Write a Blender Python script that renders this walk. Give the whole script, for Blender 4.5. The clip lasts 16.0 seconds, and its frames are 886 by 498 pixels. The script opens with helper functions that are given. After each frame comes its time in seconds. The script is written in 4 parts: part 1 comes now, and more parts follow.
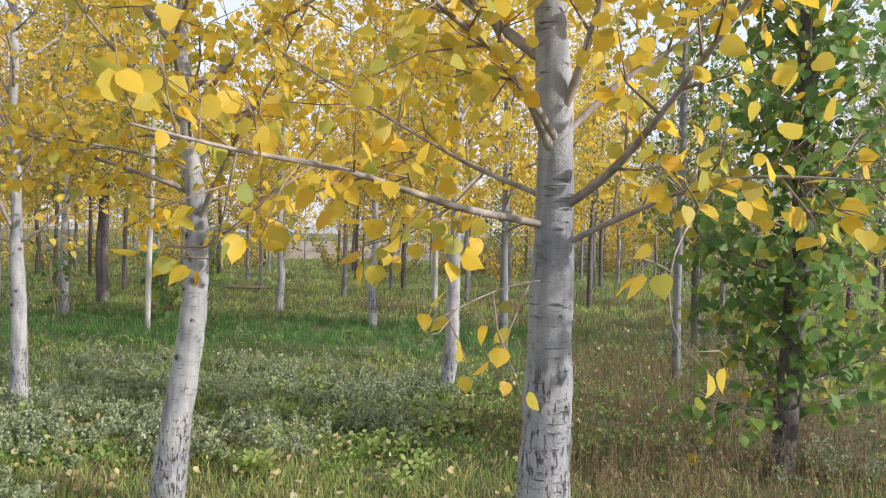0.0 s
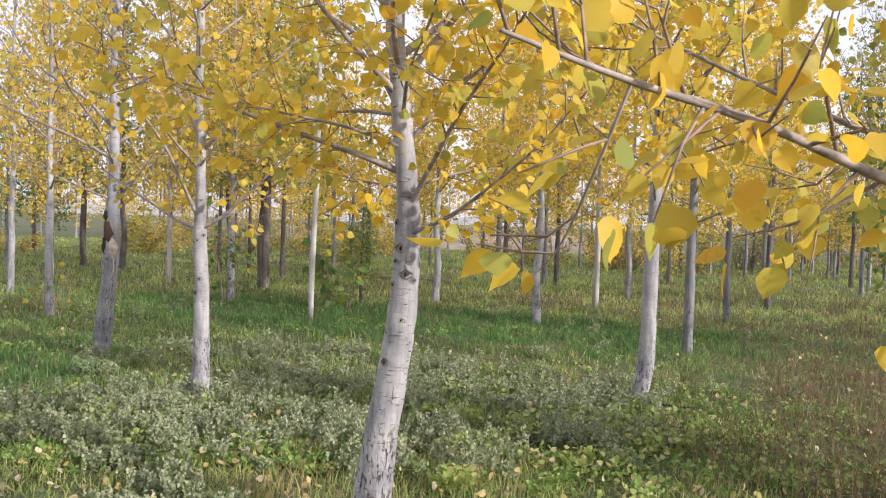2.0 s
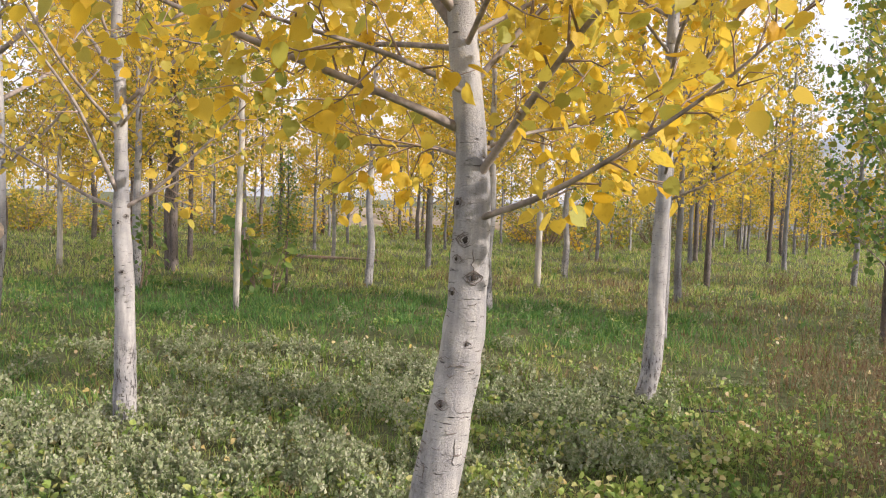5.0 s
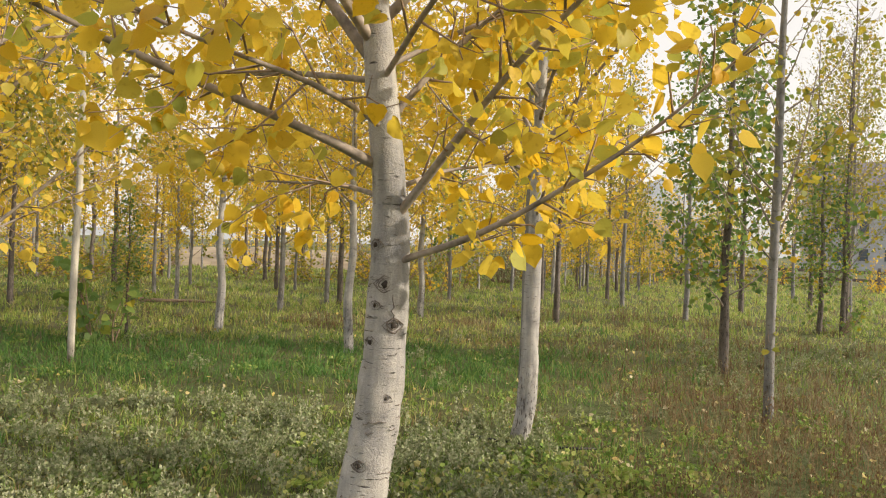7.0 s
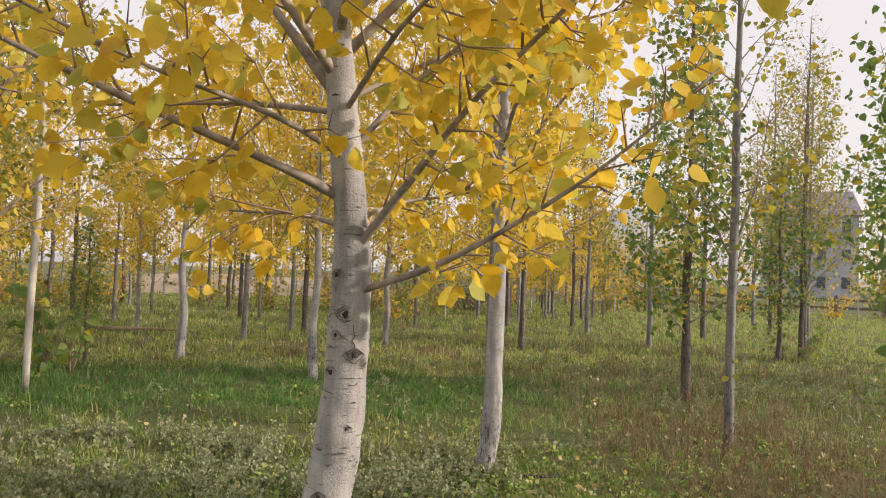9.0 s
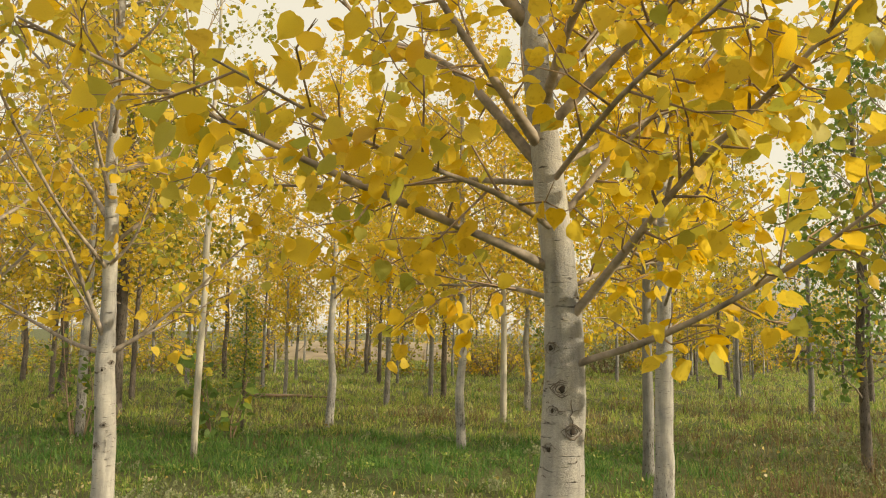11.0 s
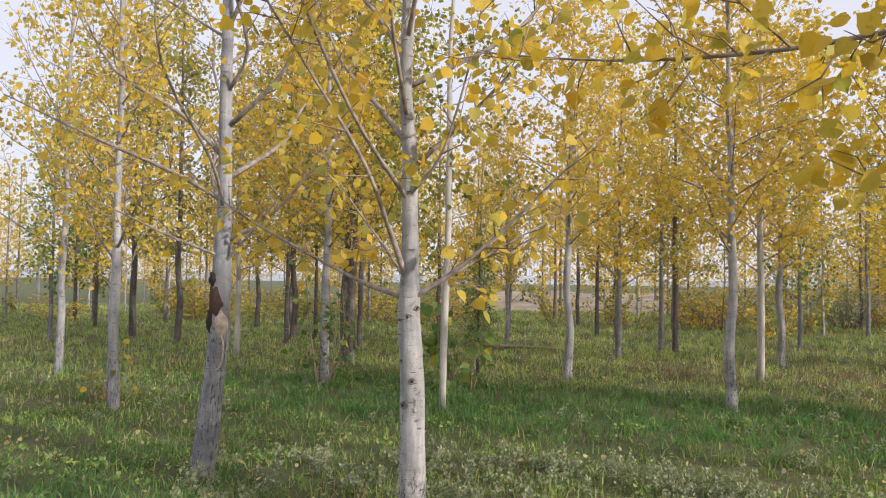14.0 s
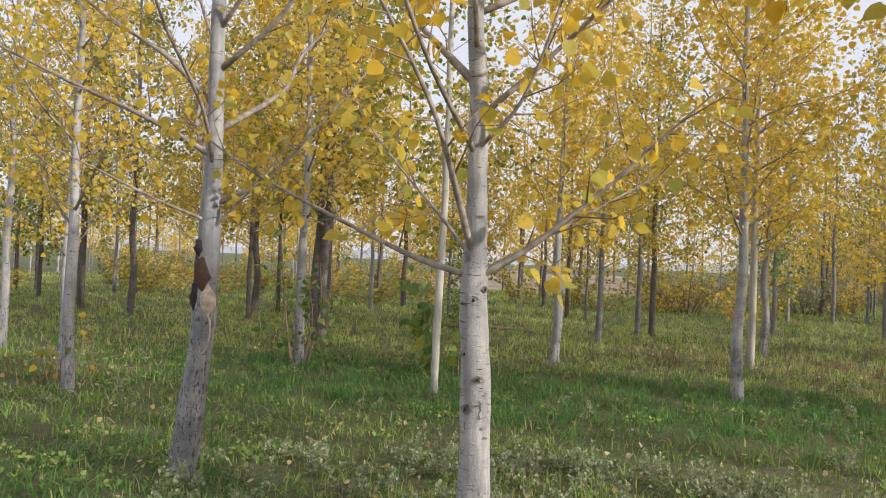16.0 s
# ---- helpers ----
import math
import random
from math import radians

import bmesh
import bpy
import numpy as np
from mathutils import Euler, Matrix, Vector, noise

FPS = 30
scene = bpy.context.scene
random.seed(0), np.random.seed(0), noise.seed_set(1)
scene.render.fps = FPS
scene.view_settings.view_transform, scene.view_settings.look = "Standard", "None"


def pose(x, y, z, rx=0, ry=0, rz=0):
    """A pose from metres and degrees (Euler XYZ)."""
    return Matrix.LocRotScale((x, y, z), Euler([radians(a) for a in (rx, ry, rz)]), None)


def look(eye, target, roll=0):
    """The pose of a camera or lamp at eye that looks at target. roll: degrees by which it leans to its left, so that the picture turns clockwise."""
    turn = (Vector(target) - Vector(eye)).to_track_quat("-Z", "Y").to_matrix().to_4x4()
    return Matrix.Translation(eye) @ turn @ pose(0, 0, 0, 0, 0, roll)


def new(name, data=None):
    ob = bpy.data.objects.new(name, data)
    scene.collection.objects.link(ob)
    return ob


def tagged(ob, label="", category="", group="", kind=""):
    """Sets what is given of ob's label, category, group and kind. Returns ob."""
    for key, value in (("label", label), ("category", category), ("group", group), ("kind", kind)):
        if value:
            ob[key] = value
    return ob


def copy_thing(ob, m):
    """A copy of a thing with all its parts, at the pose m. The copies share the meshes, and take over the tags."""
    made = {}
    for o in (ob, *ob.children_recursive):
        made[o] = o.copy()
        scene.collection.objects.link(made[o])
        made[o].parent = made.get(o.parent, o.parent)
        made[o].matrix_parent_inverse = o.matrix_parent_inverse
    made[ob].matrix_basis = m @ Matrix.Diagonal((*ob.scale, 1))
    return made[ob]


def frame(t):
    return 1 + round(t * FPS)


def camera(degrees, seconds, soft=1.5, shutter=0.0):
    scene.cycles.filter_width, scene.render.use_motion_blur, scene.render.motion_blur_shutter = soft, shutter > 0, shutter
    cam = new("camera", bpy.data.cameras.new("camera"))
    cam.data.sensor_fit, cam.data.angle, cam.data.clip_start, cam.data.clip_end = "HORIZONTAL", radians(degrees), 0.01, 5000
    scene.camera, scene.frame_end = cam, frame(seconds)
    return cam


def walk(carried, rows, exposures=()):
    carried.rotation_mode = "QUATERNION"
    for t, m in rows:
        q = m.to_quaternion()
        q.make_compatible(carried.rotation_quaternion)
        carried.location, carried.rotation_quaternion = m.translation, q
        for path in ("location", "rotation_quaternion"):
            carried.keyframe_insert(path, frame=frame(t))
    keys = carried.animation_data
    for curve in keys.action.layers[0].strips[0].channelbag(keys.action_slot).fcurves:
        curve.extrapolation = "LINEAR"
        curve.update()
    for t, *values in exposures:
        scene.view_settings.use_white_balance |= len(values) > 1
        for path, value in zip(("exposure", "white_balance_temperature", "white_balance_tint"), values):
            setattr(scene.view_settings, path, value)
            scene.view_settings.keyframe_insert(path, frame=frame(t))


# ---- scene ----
cam = camera(60.4, 16.0, 1.1)
PATH = [
    (0, (0.125, 0.063, 1.499), (0.081, 2.063, 1.457), 1.1),
    (0.5, (0.057, 0.15, 1.461), (0.038, 2.149, 1.403), 3.7),
    (1, (-0.133, 0.32, 1.494), (-0.076, 2.318, 1.455), 2.5),
    (1.5, (-0.292, 0.442, 1.483), (-0.528, 2.427, 1.414), 3.7),
    (2, (-0.401, 0.634, 1.473), (-0.792, 2.594, 1.401), 1.8),
    (2.5, (-0.507, 0.804, 1.489), (-0.816, 2.777, 1.377), 2.8),
    (3, (-0.683, 0.95, 1.47), (-0.818, 2.942, 1.339), 3.3),
    (3.2, (-0.767, 0.99, 1.484), (-0.93, 2.981, 1.397), 3.4),
    (5.3, (-1.221, 1.625, 1.47), (-1.326, 3.618, 1.338), 1.1),
    (5.5, (-1.274, 1.629, 1.475), (-1.241, 3.627, 1.374), -0.5),
    (6, (-1.396, 1.717, 1.471), (-1.215, 3.706, 1.362), 1.9),
    (6.5, (-1.391, 1.735, 1.47), (-1.172, 3.723, 1.418), 2.3),
    (7, (-1.375, 1.756, 1.47), (-1.102, 3.737, 1.456), 1.9),
    (7.5, (-1.381, 1.717, 1.476), (-1.105, 3.697, 1.509), 2.2),
    (8, (-1.375, 1.745, 1.469), (-0.942, 3.698, 1.483), 2.5),
    (8.2, (-1.373, 1.749, 1.47), (-0.906, 3.694, 1.492), 2.5),
    (10.3, (-1.349, 1.692, 1.491), (-1.258, 3.685, 1.625), 2.0),
    (10.5, (-1.404, 1.719, 1.476), (-1.315, 3.711, 1.629), 2.4),
    (11, (-1.603, 1.782, 1.503), (-1.576, 3.77, 1.718), 0.8),
    (11.5, (-1.714, 1.85, 1.471), (-1.844, 3.842, 1.595), 2.4),
    (12, (-1.827, 2.015, 1.47), (-2.164, 3.977, 1.66), 1.9),
    (12.5, (-1.922, 2.207, 1.458), (-2.298, 4.169, 1.544), 2.4),
    (13, (-2.123, 2.341, 1.445), (-2.407, 4.32, 1.499), 3.1),
    (13.5, (-2.329, 2.451, 1.457), (-2.647, 4.424, 1.531), 2.3),
    (14, (-2.419, 2.591, 1.441), (-2.876, 4.536, 1.523), 0.8),
    (14.5, (-2.504, 2.817, 1.446), (-2.913, 4.774, 1.508), 0.5),
    (15, (-2.676, 2.934, 1.426), (-2.938, 4.915, 1.511), 1.6),
    (15.5, (-2.909, 3.063, 1.439), (-3.123, 5.05, 1.518), 1.3),
    (16, (-3.027, 3.173, 1.418), (-3.357, 5.146, 1.444), 2.3),
]

EXPOSURES = [(0.0, 0.06, 6000, 10), (0.7, 0.09, 6500, 8), (1.0, 0.12, 7900, 0), (1.4, 0.12, 6100, 16), (2.5, 0.15, 6100, 17), (3.0, 0.16, 6300, 13), (5.5, 0.20, 6600, 16),
             (6.5, 0.10, 7000, 11), (7.5, -0.02, 7900, 7), (8.0, -0.13, 6500, 20), (10.3, -0.06, 8900, 3), (11.0, -0.1, 9300, 1), (11.6, -0.12, 8700, 3), (12.0, -0.10, 6400, 15),
             (12.5, -0.16, 6400, 14), (13.0, -0.10, 6700, 4), (13.5, -0.12, 6500, 9), (14.4, -0.14, 6300, 15), (15.0, -0.08, 8200, 1), (15.5, -0.14, 6500, 15), (16.0, -0.15, 6400, 11)]
walk(cam, [(t, look(eye, target, roll)) for t, eye, target, roll in PATH], EXPOSURES)

# ---------------------------------------------------------------- world and sun
SUN_DIR = Vector((0.88, -0.30, 0.43)).normalized()
world = bpy.data.worlds.new("autumn_sky")
bpy.context.scene.world = world
world.use_nodes = True
wn = world.node_tree
sky = wn.nodes.new("ShaderNodeTexSky")
sky.sky_type = "NISHITA"
sky.sun_disc = False
sky.sun_elevation = math.asin(SUN_DIR.z)
sky.sun_rotation = math.atan2(SUN_DIR.x, SUN_DIR.y)
sky.air_density, sky.dust_density, sky.ozone_density = 1.0, 4.0, 1.0
background = wn.nodes["Background"]
background.inputs["Strength"].default_value = 0.15
# thin bright high cloud over the clear sky
veil = wn.nodes.new("ShaderNodeMix")
veil.data_type = "RGBA"
veil.inputs[0].default_value = 0.8
veil.inputs[7].default_value = (6.9, 6.95, 7.5, 1)
wn.links.new(sky.outputs[0], veil.inputs[6])
wn.links.new(veil.outputs[2], background.inputs[0])

sun_data = bpy.data.lights.new("sun", "SUN")
sun_data.energy, sun_data.angle, sun_data.color = 4.3, math.radians(1.5), (1.0, 0.91, 0.78)
sun = new("sun", sun_data)
sun.rotation_mode = "QUATERNION"
sun.rotation_quaternion = SUN_DIR.to_track_quat("Z", "Y")

# ---------------------------------------------------------------- materials
def blank(name):
    m = bpy.data.materials.new(name)
    m.use_nodes = True
    t = m.node_tree
    return m, t, t.nodes["Principled BSDF"]


def link(t, a, b):
    t.links.new(a, b)


def node(t, kind, **inputs):
    n = t.nodes.new(kind)
    for k, v in inputs.items():
        n.inputs[k].default_value = v
    return n


def ramp(t, source, stops):
    r = t.nodes.new("ShaderNodeValToRGB")
    e = r.color_ramp.elements
    while len(e) < len(stops):
        e.new(0.5)
    for el, (p, c) in zip(e, stops):
        el.position, el.color = p, (*c, 1)
    link(t, source, r.inputs[0])
    return r.outputs[0]


def grain_noise(t, scale, detail=4.0, rough=0.6, stretch=None):
    co = t.nodes.new("ShaderNodeTexCoord")
    src = co.outputs["Object"]
    if stretch:
        mp = t.nodes.new("ShaderNodeMapping")
        mp.inputs["Scale"].default_value = stretch
        link(t, src, mp.inputs[0])
        src = mp.outputs[0]
    n = node(t, "ShaderNodeTexNoise", Scale=scale, Detail=detail, Roughness=rough)
    link(t, src, n.inputs["Vector"])
    return n.outputs[0]


def blend(t, a, b, fac, mode="MIX"):
    m = t.nodes.new("ShaderNodeMix")
    m.data_type, m.blend_type = "RGBA", mode
    for sock, v in ((0, fac), (6, a), (7, b)):
        if hasattr(v, "is_output"):
            link(t, v, m.inputs[sock])
        elif sock == 0:
            m.inputs[0].default_value = v
        else:
            m.inputs[sock].default_value = (*v, 1)
    return m.outputs[2]


def bump(t, height, strength, distance, shader):
    b = node(t, "ShaderNodeBump", Strength=strength, Distance=distance)
    link(t, height, b.inputs["Height"])
    link(t, b.outputs[0], shader.inputs["Normal"])


def leaf_material(name, stops, through_light=0.45, rough=0.5):
    m, t, p = blank(name)
    geo, info = t.nodes.new("ShaderNodeNewGeometry"), t.nodes.new("ShaderNodeObjectInfo")
    add = t.nodes.new("ShaderNodeMath")
    add.operation = "ADD"
    link(t, geo.outputs["Random Per Island"], add.inputs[0])
    link(t, info.outputs["Random"], add.inputs[1])
    fr = t.nodes.new("ShaderNodeMath")
    fr.operation = "FRACT"
    link(t, add.outputs[0], fr.inputs[0])
    col = ramp(t, fr.outputs[0], stops)
    spots = ramp(t, grain_noise(t, 60, 3), [(0.30, (0.62, 0.50, 0.36)), (0.46, (1, 1, 1))])
    col = blend(t, col, spots, 0.45, "MULTIPLY")
    link(t, col, p.inputs["Base Color"])
    p.inputs["Roughness"].default_value = rough
    p.inputs["Specular IOR Level"].default_value = 0.35
    tr = t.nodes.new("ShaderNodeBsdfTranslucent")
    link(t, col, tr.inputs[0])
    mix = node(t, "ShaderNodeMixShader", Fac=through_light)
    link(t, p.outputs[0], mix.inputs[1])
    link(t, tr.outputs[0], mix.inputs[2])
    link(t, mix.outputs[0], t.nodes["Material Output"].inputs[0])
    return m


YELLOW = leaf_material("yellow_leaf", [(0.0, (0.86, 0.56, 0.045)), (0.35, (0.88, 0.65, 0.09)), (0.62, (0.74, 0.58, 0.09)),
                                       (0.80, (0.52, 0.53, 0.11)), (0.93, (0.84, 0.50, 0.05)), (1.0, (0.36, 0.42, 0.10))], 0.55)
GOLD = leaf_material("gold_leaf", [(0.0, (0.82, 0.54, 0.055)), (0.4, (0.86, 0.64, 0.12)), (0.7, (0.70, 0.54, 0.10)),
                                   (0.9, (0.50, 0.50, 0.13)), (1.0, (0.76, 0.46, 0.07))], 0.55)
GREEN = leaf_material("green_leaf", [(0.0, (0.12, 0.22, 0.07)), (0.5, (0.21, 0.34, 0.10)), (0.85, (0.34, 0.43, 0.10)),
                                     (0.95, (0.55, 0.46, 0.06)), (1.0, (0.70, 0.45, 0.05))], 0.48)
OLIVE = leaf_material("olive_leaf", [(0.0, (0.22, 0.26, 0.06)), (0.5, (0.36, 0.36, 0.07)), (0.8, (0.55, 0.46, 0.07)),
                                     (1.0, (0.66, 0.44, 0.05))], 0.45)
FALLEN = leaf_material("fallen_leaf", [(0.0, (0.50, 0.42, 0.24)), (0.3, (0.54, 0.42, 0.14)), (0.6, (0.38, 0.28, 0.15)),
                                       (0.85, (0.60, 0.54, 0.38)), (1.0, (0.34, 0.22, 0.10))], 0.1)
GRASS = leaf_material("green_grass", [(0.0, (0.12, 0.23, 0.05)), (0.4, (0.21, 0.34, 0.08)), (0.75, (0.33, 0.43, 0.12)),
                                      (1.0, (0.50, 0.46, 0.20))], 0.3)
LUSH = leaf_material("lush_grass", [(0.0, (0.08, 0.20, 0.055)), (0.5, (0.12, 0.27, 0.075)), (0.9, (0.21, 0.36, 0.10)), (1.0, (0.36, 0.42, 0.14))], 0.4)
DRY = leaf_material("dry_grass", [(0.0, (0.34, 0.30, 0.12)), (0.5, (0.46, 0.42, 0.18)), (1.0, (0.26, 0.22, 0.09))], 0.3)
RUSSET = leaf_material("russet_grass", [(0.0, (0.16, 0.09, 0.055)), (0.4, (0.23, 0.15, 0.085)), (0.8, (0.33, 0.26, 0.16)), (1.0, (0.18, 0.22, 0.08))], 0.25)
# lighter yellow-green grass, with the look of sunlight put into its colour
MEADOW = leaf_material("lit_tone_meadow_grass", [(0.0, (0.25, 0.38, 0.09)), (0.5, (0.38, 0.48, 0.13)), (0.85, (0.52, 0.52, 0.20)), (1.0, (0.56, 0.50, 0.28))], 0.4)
SAGE = leaf_material("sage_leaf", [(0.0, (0.19, 0.26, 0.11)), (0.4, (0.32, 0.37, 0.21)), (0.8, (0.48, 0.49, 0.37)),
                                   (1.0, (0.24, 0.28, 0.13))], 0.2, 0.8)


def bark_material(name, base, pale, dark, crack_top=1.1, lenticels=0.62):
    m, t, p = blank(name)
    big = grain_noise(t, 4.5, 5)
    col = blend(t, base, pale, ramp(t, big, [(0.38, (0, 0, 0)), (0.60, (1, 1, 1))]))
    streak = ramp(t, grain_noise(t, 1.0, 4, 0.6, (26, 26, 3)), [(0.40, (0.66, 0.66, 0.68)), (0.58, (1, 1, 1))])
    col = blend(t, col, streak, 0.7, "MULTIPLY")
    blot = ramp(t, grain_noise(t, 11.0, 5, 0.7), [(0.60, (1, 1, 1)), (0.72, (0.45, 0.42, 0.40))])
    col = blend(t, col, blot, 0.8, "MULTIPLY")
    lent = ramp(t, grain_noise(t, 1.0, 3, 0.6, (16, 16, 110)), [(lenticels, (0, 0, 0)), (lenticels + 0.09, (1, 1, 1))])
    col = blend(t, col, dark, lent)
    # furrows of the older bark, breaking up along their own uneven edge
    furrow = ramp(t, grain_noise(t, 1.0, 5, 0.65, (75, 75, 20)), [(0.38, (1, 1, 1)), (0.45, (0, 0, 0))])
    co, sep = t.nodes.new("ShaderNodeTexCoord"), t.nodes.new("ShaderNodeSeparateXYZ")
    link(t, co.outputs["Object"], sep.inputs[0])
    edge = t.nodes.new("ShaderNodeMath")
    edge.operation = "MULTIPLY_ADD"
    link(t, grain_noise(t, 4.0, 3), edge.inputs[0])
    edge.inputs[1].default_value = -1.0
    edge.inputs[2].default_value = crack_top + 0.45
    less = t.nodes.new("ShaderNodeMath")
    less.operation = "SUBTRACT"
    link(t, edge.outputs[0], less.inputs[0])
    link(t, sep.outputs[2], less.inputs[1])
    zone = ramp(t, less.outputs[0], [(0.0, (0, 0, 0)), (0.25, (1, 1, 1))])
    crack = blend(t, furrow, zone, 1.0, "MULTIPLY")
    col = blend(t, col, dark, crack)
    grain = grain_noise(t, 140, 4, 0.7)
    col = blend(t, col, ramp(t, grain, [(0.3, (0.72, 0.70, 0.68)), (0.7, (1, 1, 1))]), 0.6, "MULTIPLY")
    link(t, col, p.inputs["Base Color"])
    p.inputs["Roughness"].default_value = 0.8
    relief = blend(t, blend(t, grain, crack, 0.6), lent, 0.3)
    inv = t.nodes.new("ShaderNodeInvert")
    link(t, relief, inv.inputs[1])
    bump(t, inv.outputs[0], 0.9, 0.018, p)
    return m


BARK = bark_material("pale_poplar_bark", (0.35, 0.355, 0.385), (0.56, 0.55, 0.56), (0.10, 0.09, 0.095), 0.75, 0.62)
ROUGH_BARK = bark_material("furrowed_grey_bark", (0.30, 0.31, 0.35), (0.50, 0.50, 0.525), (0.13, 0.115, 0.12), 1.3, 0.62)
WHITE_BARK = bark_material("white_bark", (0.52, 0.50, 0.47), (0.62, 0.59, 0.55), (0.16, 0.13, 0.11), 0.3, 0.68)
DARK_BARK = bark_material("dark_bark", (0.15, 0.13, 0.125), (0.23, 0.20, 0.19), (0.05, 0.04, 0.035), 2.5)
GREY_BARK = bark_material("grey_bark", (0.23, 0.235, 0.255), (0.34, 0.34, 0.355), (0.10, 0.08, 0.075), 0.8)


def plain(name, colour, rough=0.8, scale=25.0, spread=0.35, relief=0.003, metal=0.0):
    m, t, p = blank(name)
    n = grain_noise(t, scale, 5)
    lo = tuple(c * (1 - spread) for c in colour)
    hi = tuple(min(1, c * (1 + spread)) for c in colour)
    link(t, ramp(t, n, [(0.3, lo), (0.7, hi)]), p.inputs["Base Color"])
    p.inputs["Roughness"].default_value = rough
    p.inputs["Metallic"].default_value = metal
    bump(t, n, 0.5, relief, p)
    return m


LIMB = plain("limb_bark", (0.31, 0.265, 0.245), 0.75, 22, 0.5)
TWIG = plain("twig_bark", (0.31, 0.225, 0.175), 0.7, 40)
KNOT = plain("knot_scar", (0.04, 0.032, 0.03), 0.9, 90)
KNOT_RIM = plain("knot_rim", (0.19, 0.165, 0.155), 0.85, 120, 0.6)
WOUND = plain("bark_wound", (0.10, 0.055, 0.042), 0.85, 50)
BARE_WOOD = plain("bare_wood", (0.58, 0.47, 0.40), 0.7, 30)
HOSE = plain("black_hose", (0.018, 0.018, 0.02), 0.45, 60)
WALL = plain("house_wall", (0.42, 0.44, 0.50), 0.85, 1.5, 0.12)
ROOF = plain("house_roof", (0.22, 0.21, 0.27), 0.8, 3, 0.25)
RAIL = plain("weathered_rail", (0.16, 0.13, 0.12), 0.85, 8)
EARTH = plain("pale_earth", (0.32, 0.26, 0.19), 0.95, 0.8, 0.35, 0.05)
# distance haze is mixed into this hill colour
HILL = plain("far_hill_haze_tint", (0.36, 0.39, 0.43), 0.95, 0.03, 0.2)
GLASS, gt, gp = blank("window_glass")
gp.inputs["Base Color"].default_value = (0.08, 0.10, 0.13, 1)
gp.inputs["Roughness"].default_value = 0.08

GROUND, t, p = blank("meadow_soil")
patch = ramp(t, grain_noise(t, 0.45, 5, 0.6), [(0.36, (0.10, 0.14, 0.045)), (0.48, (0.13, 0.15, 0.06)), (0.66, (0.15, 0.145, 0.07)), (0.78, (0.17, 0.13, 0.085))])
litter = ramp(t, grain_noise(t, 22, 6, 0.7), [(0.35, (0.35, 0.30, 0.25)), (0.60, (1, 1, 1))])
col = blend(t, patch, litter, 0.75, "MULTIPLY")
link(t, col, p.inputs["Base Color"])
p.inputs["Roughness"].default_value = 0.95
bump(t, grain_noise(t, 35, 6, 0.7), 0.9, 0.03, p)

# ---------------------------------------------------------------- mesh helpers
rng = np.random.default_rng(7)


def part(name, data, material, parent=None, label="", smooth=True):
    """Links a bmesh, or (vertices, faces), as one mesh object under a thing or a part."""
    me = bpy.data.meshes.new(name)
    if isinstance(data, tuple):
        me.from_pydata(data[0], [], data[1])
    else:
        data.to_mesh(me)
        data.free()
    me.materials.append(material)
    if smooth:
        me.polygons.foreach_set("use_smooth", [True] * len(me.polygons))
    ob = new(name, me)
    ob.parent = parent
    if label:
        tagged(ob, label)
    return ob


def big_mesh(name, verts, tris, material, parent=None, label="", smooth=False):
    """One mesh out of numpy arrays of vertices and triangles."""
    me = bpy.data.meshes.new(name)
    n = len(tris)
    me.vertices.add(len(verts))
    me.vertices.foreach_set("co", np.asarray(verts, np.float32).ravel())
    me.loops.add(3 * n)
    me.loops.foreach_set("vertex_index", np.asarray(tris, np.int32).ravel())
    me.polygons.add(n)
    me.polygons.foreach_set("loop_start", np.arange(0, 3 * n, 3, dtype=np.int32))
    me.polygons.foreach_set("use_smooth", np.full(n, smooth))
    me.materials.append(material)
    me.update(calc_edges=True)
    ob = new(name, me)
    ob.parent = parent
    if label:
        tagged(ob, label)
    return ob


def tube(pts, radii, sides=8, wobble=0.0):
    """A tapered, slightly uneven round stem along pts: vertices and faces."""
    pts = [Vector(q) for q in pts]
    verts, faces = [], []
    ref = Vector((0.31, 0.95, 0.05)).normalized()
    for i, (q, r) in enumerate(zip(pts, radii)):
        d = (pts[min(i + 1, len(pts) - 1)] - pts[max(i - 1, 0)]).normalized()
        u = d.cross(ref)
        u = u.normalized() if u.length > 1e-4 else Vector((1, 0, 0))
        v = d.cross(u)
        for k in range(sides):
            a = 2 * math.pi * k / sides
            rr = r * (1 + wobble * math.sin(3.1 * a + 1.7 * i) * 0.6 + wobble * math.sin(7.3 * i + 2 * a))
            spot = q + u * math.cos(a) * rr + v * math.sin(a) * rr
            if wobble and r > 0.03:
                spot += (spot - q) * 0.10 * noise.noise(Vector((spot.x * 9, spot.y * 9, spot.z * 5 + 3)))
            verts.append(tuple(spot))
    for i in range(len(pts) - 1):
        for k in range(sides):
            a, b = i * sides + k, i * sides + (k + 1) % sides
            faces.append((a, b, b + sides, a + sides))
    faces.append(tuple(range(sides - 1, -1, -1)))
    e = (len(pts) - 1) * sides
    faces.append(tuple(range(e, e + sides)))
    return verts, faces


def joined(pieces):
    verts, faces = [], []
    for v, f in pieces:
        o = len(verts)
        verts += v
        faces += [tuple(i + o for i in q) for q in f]
    return verts, faces


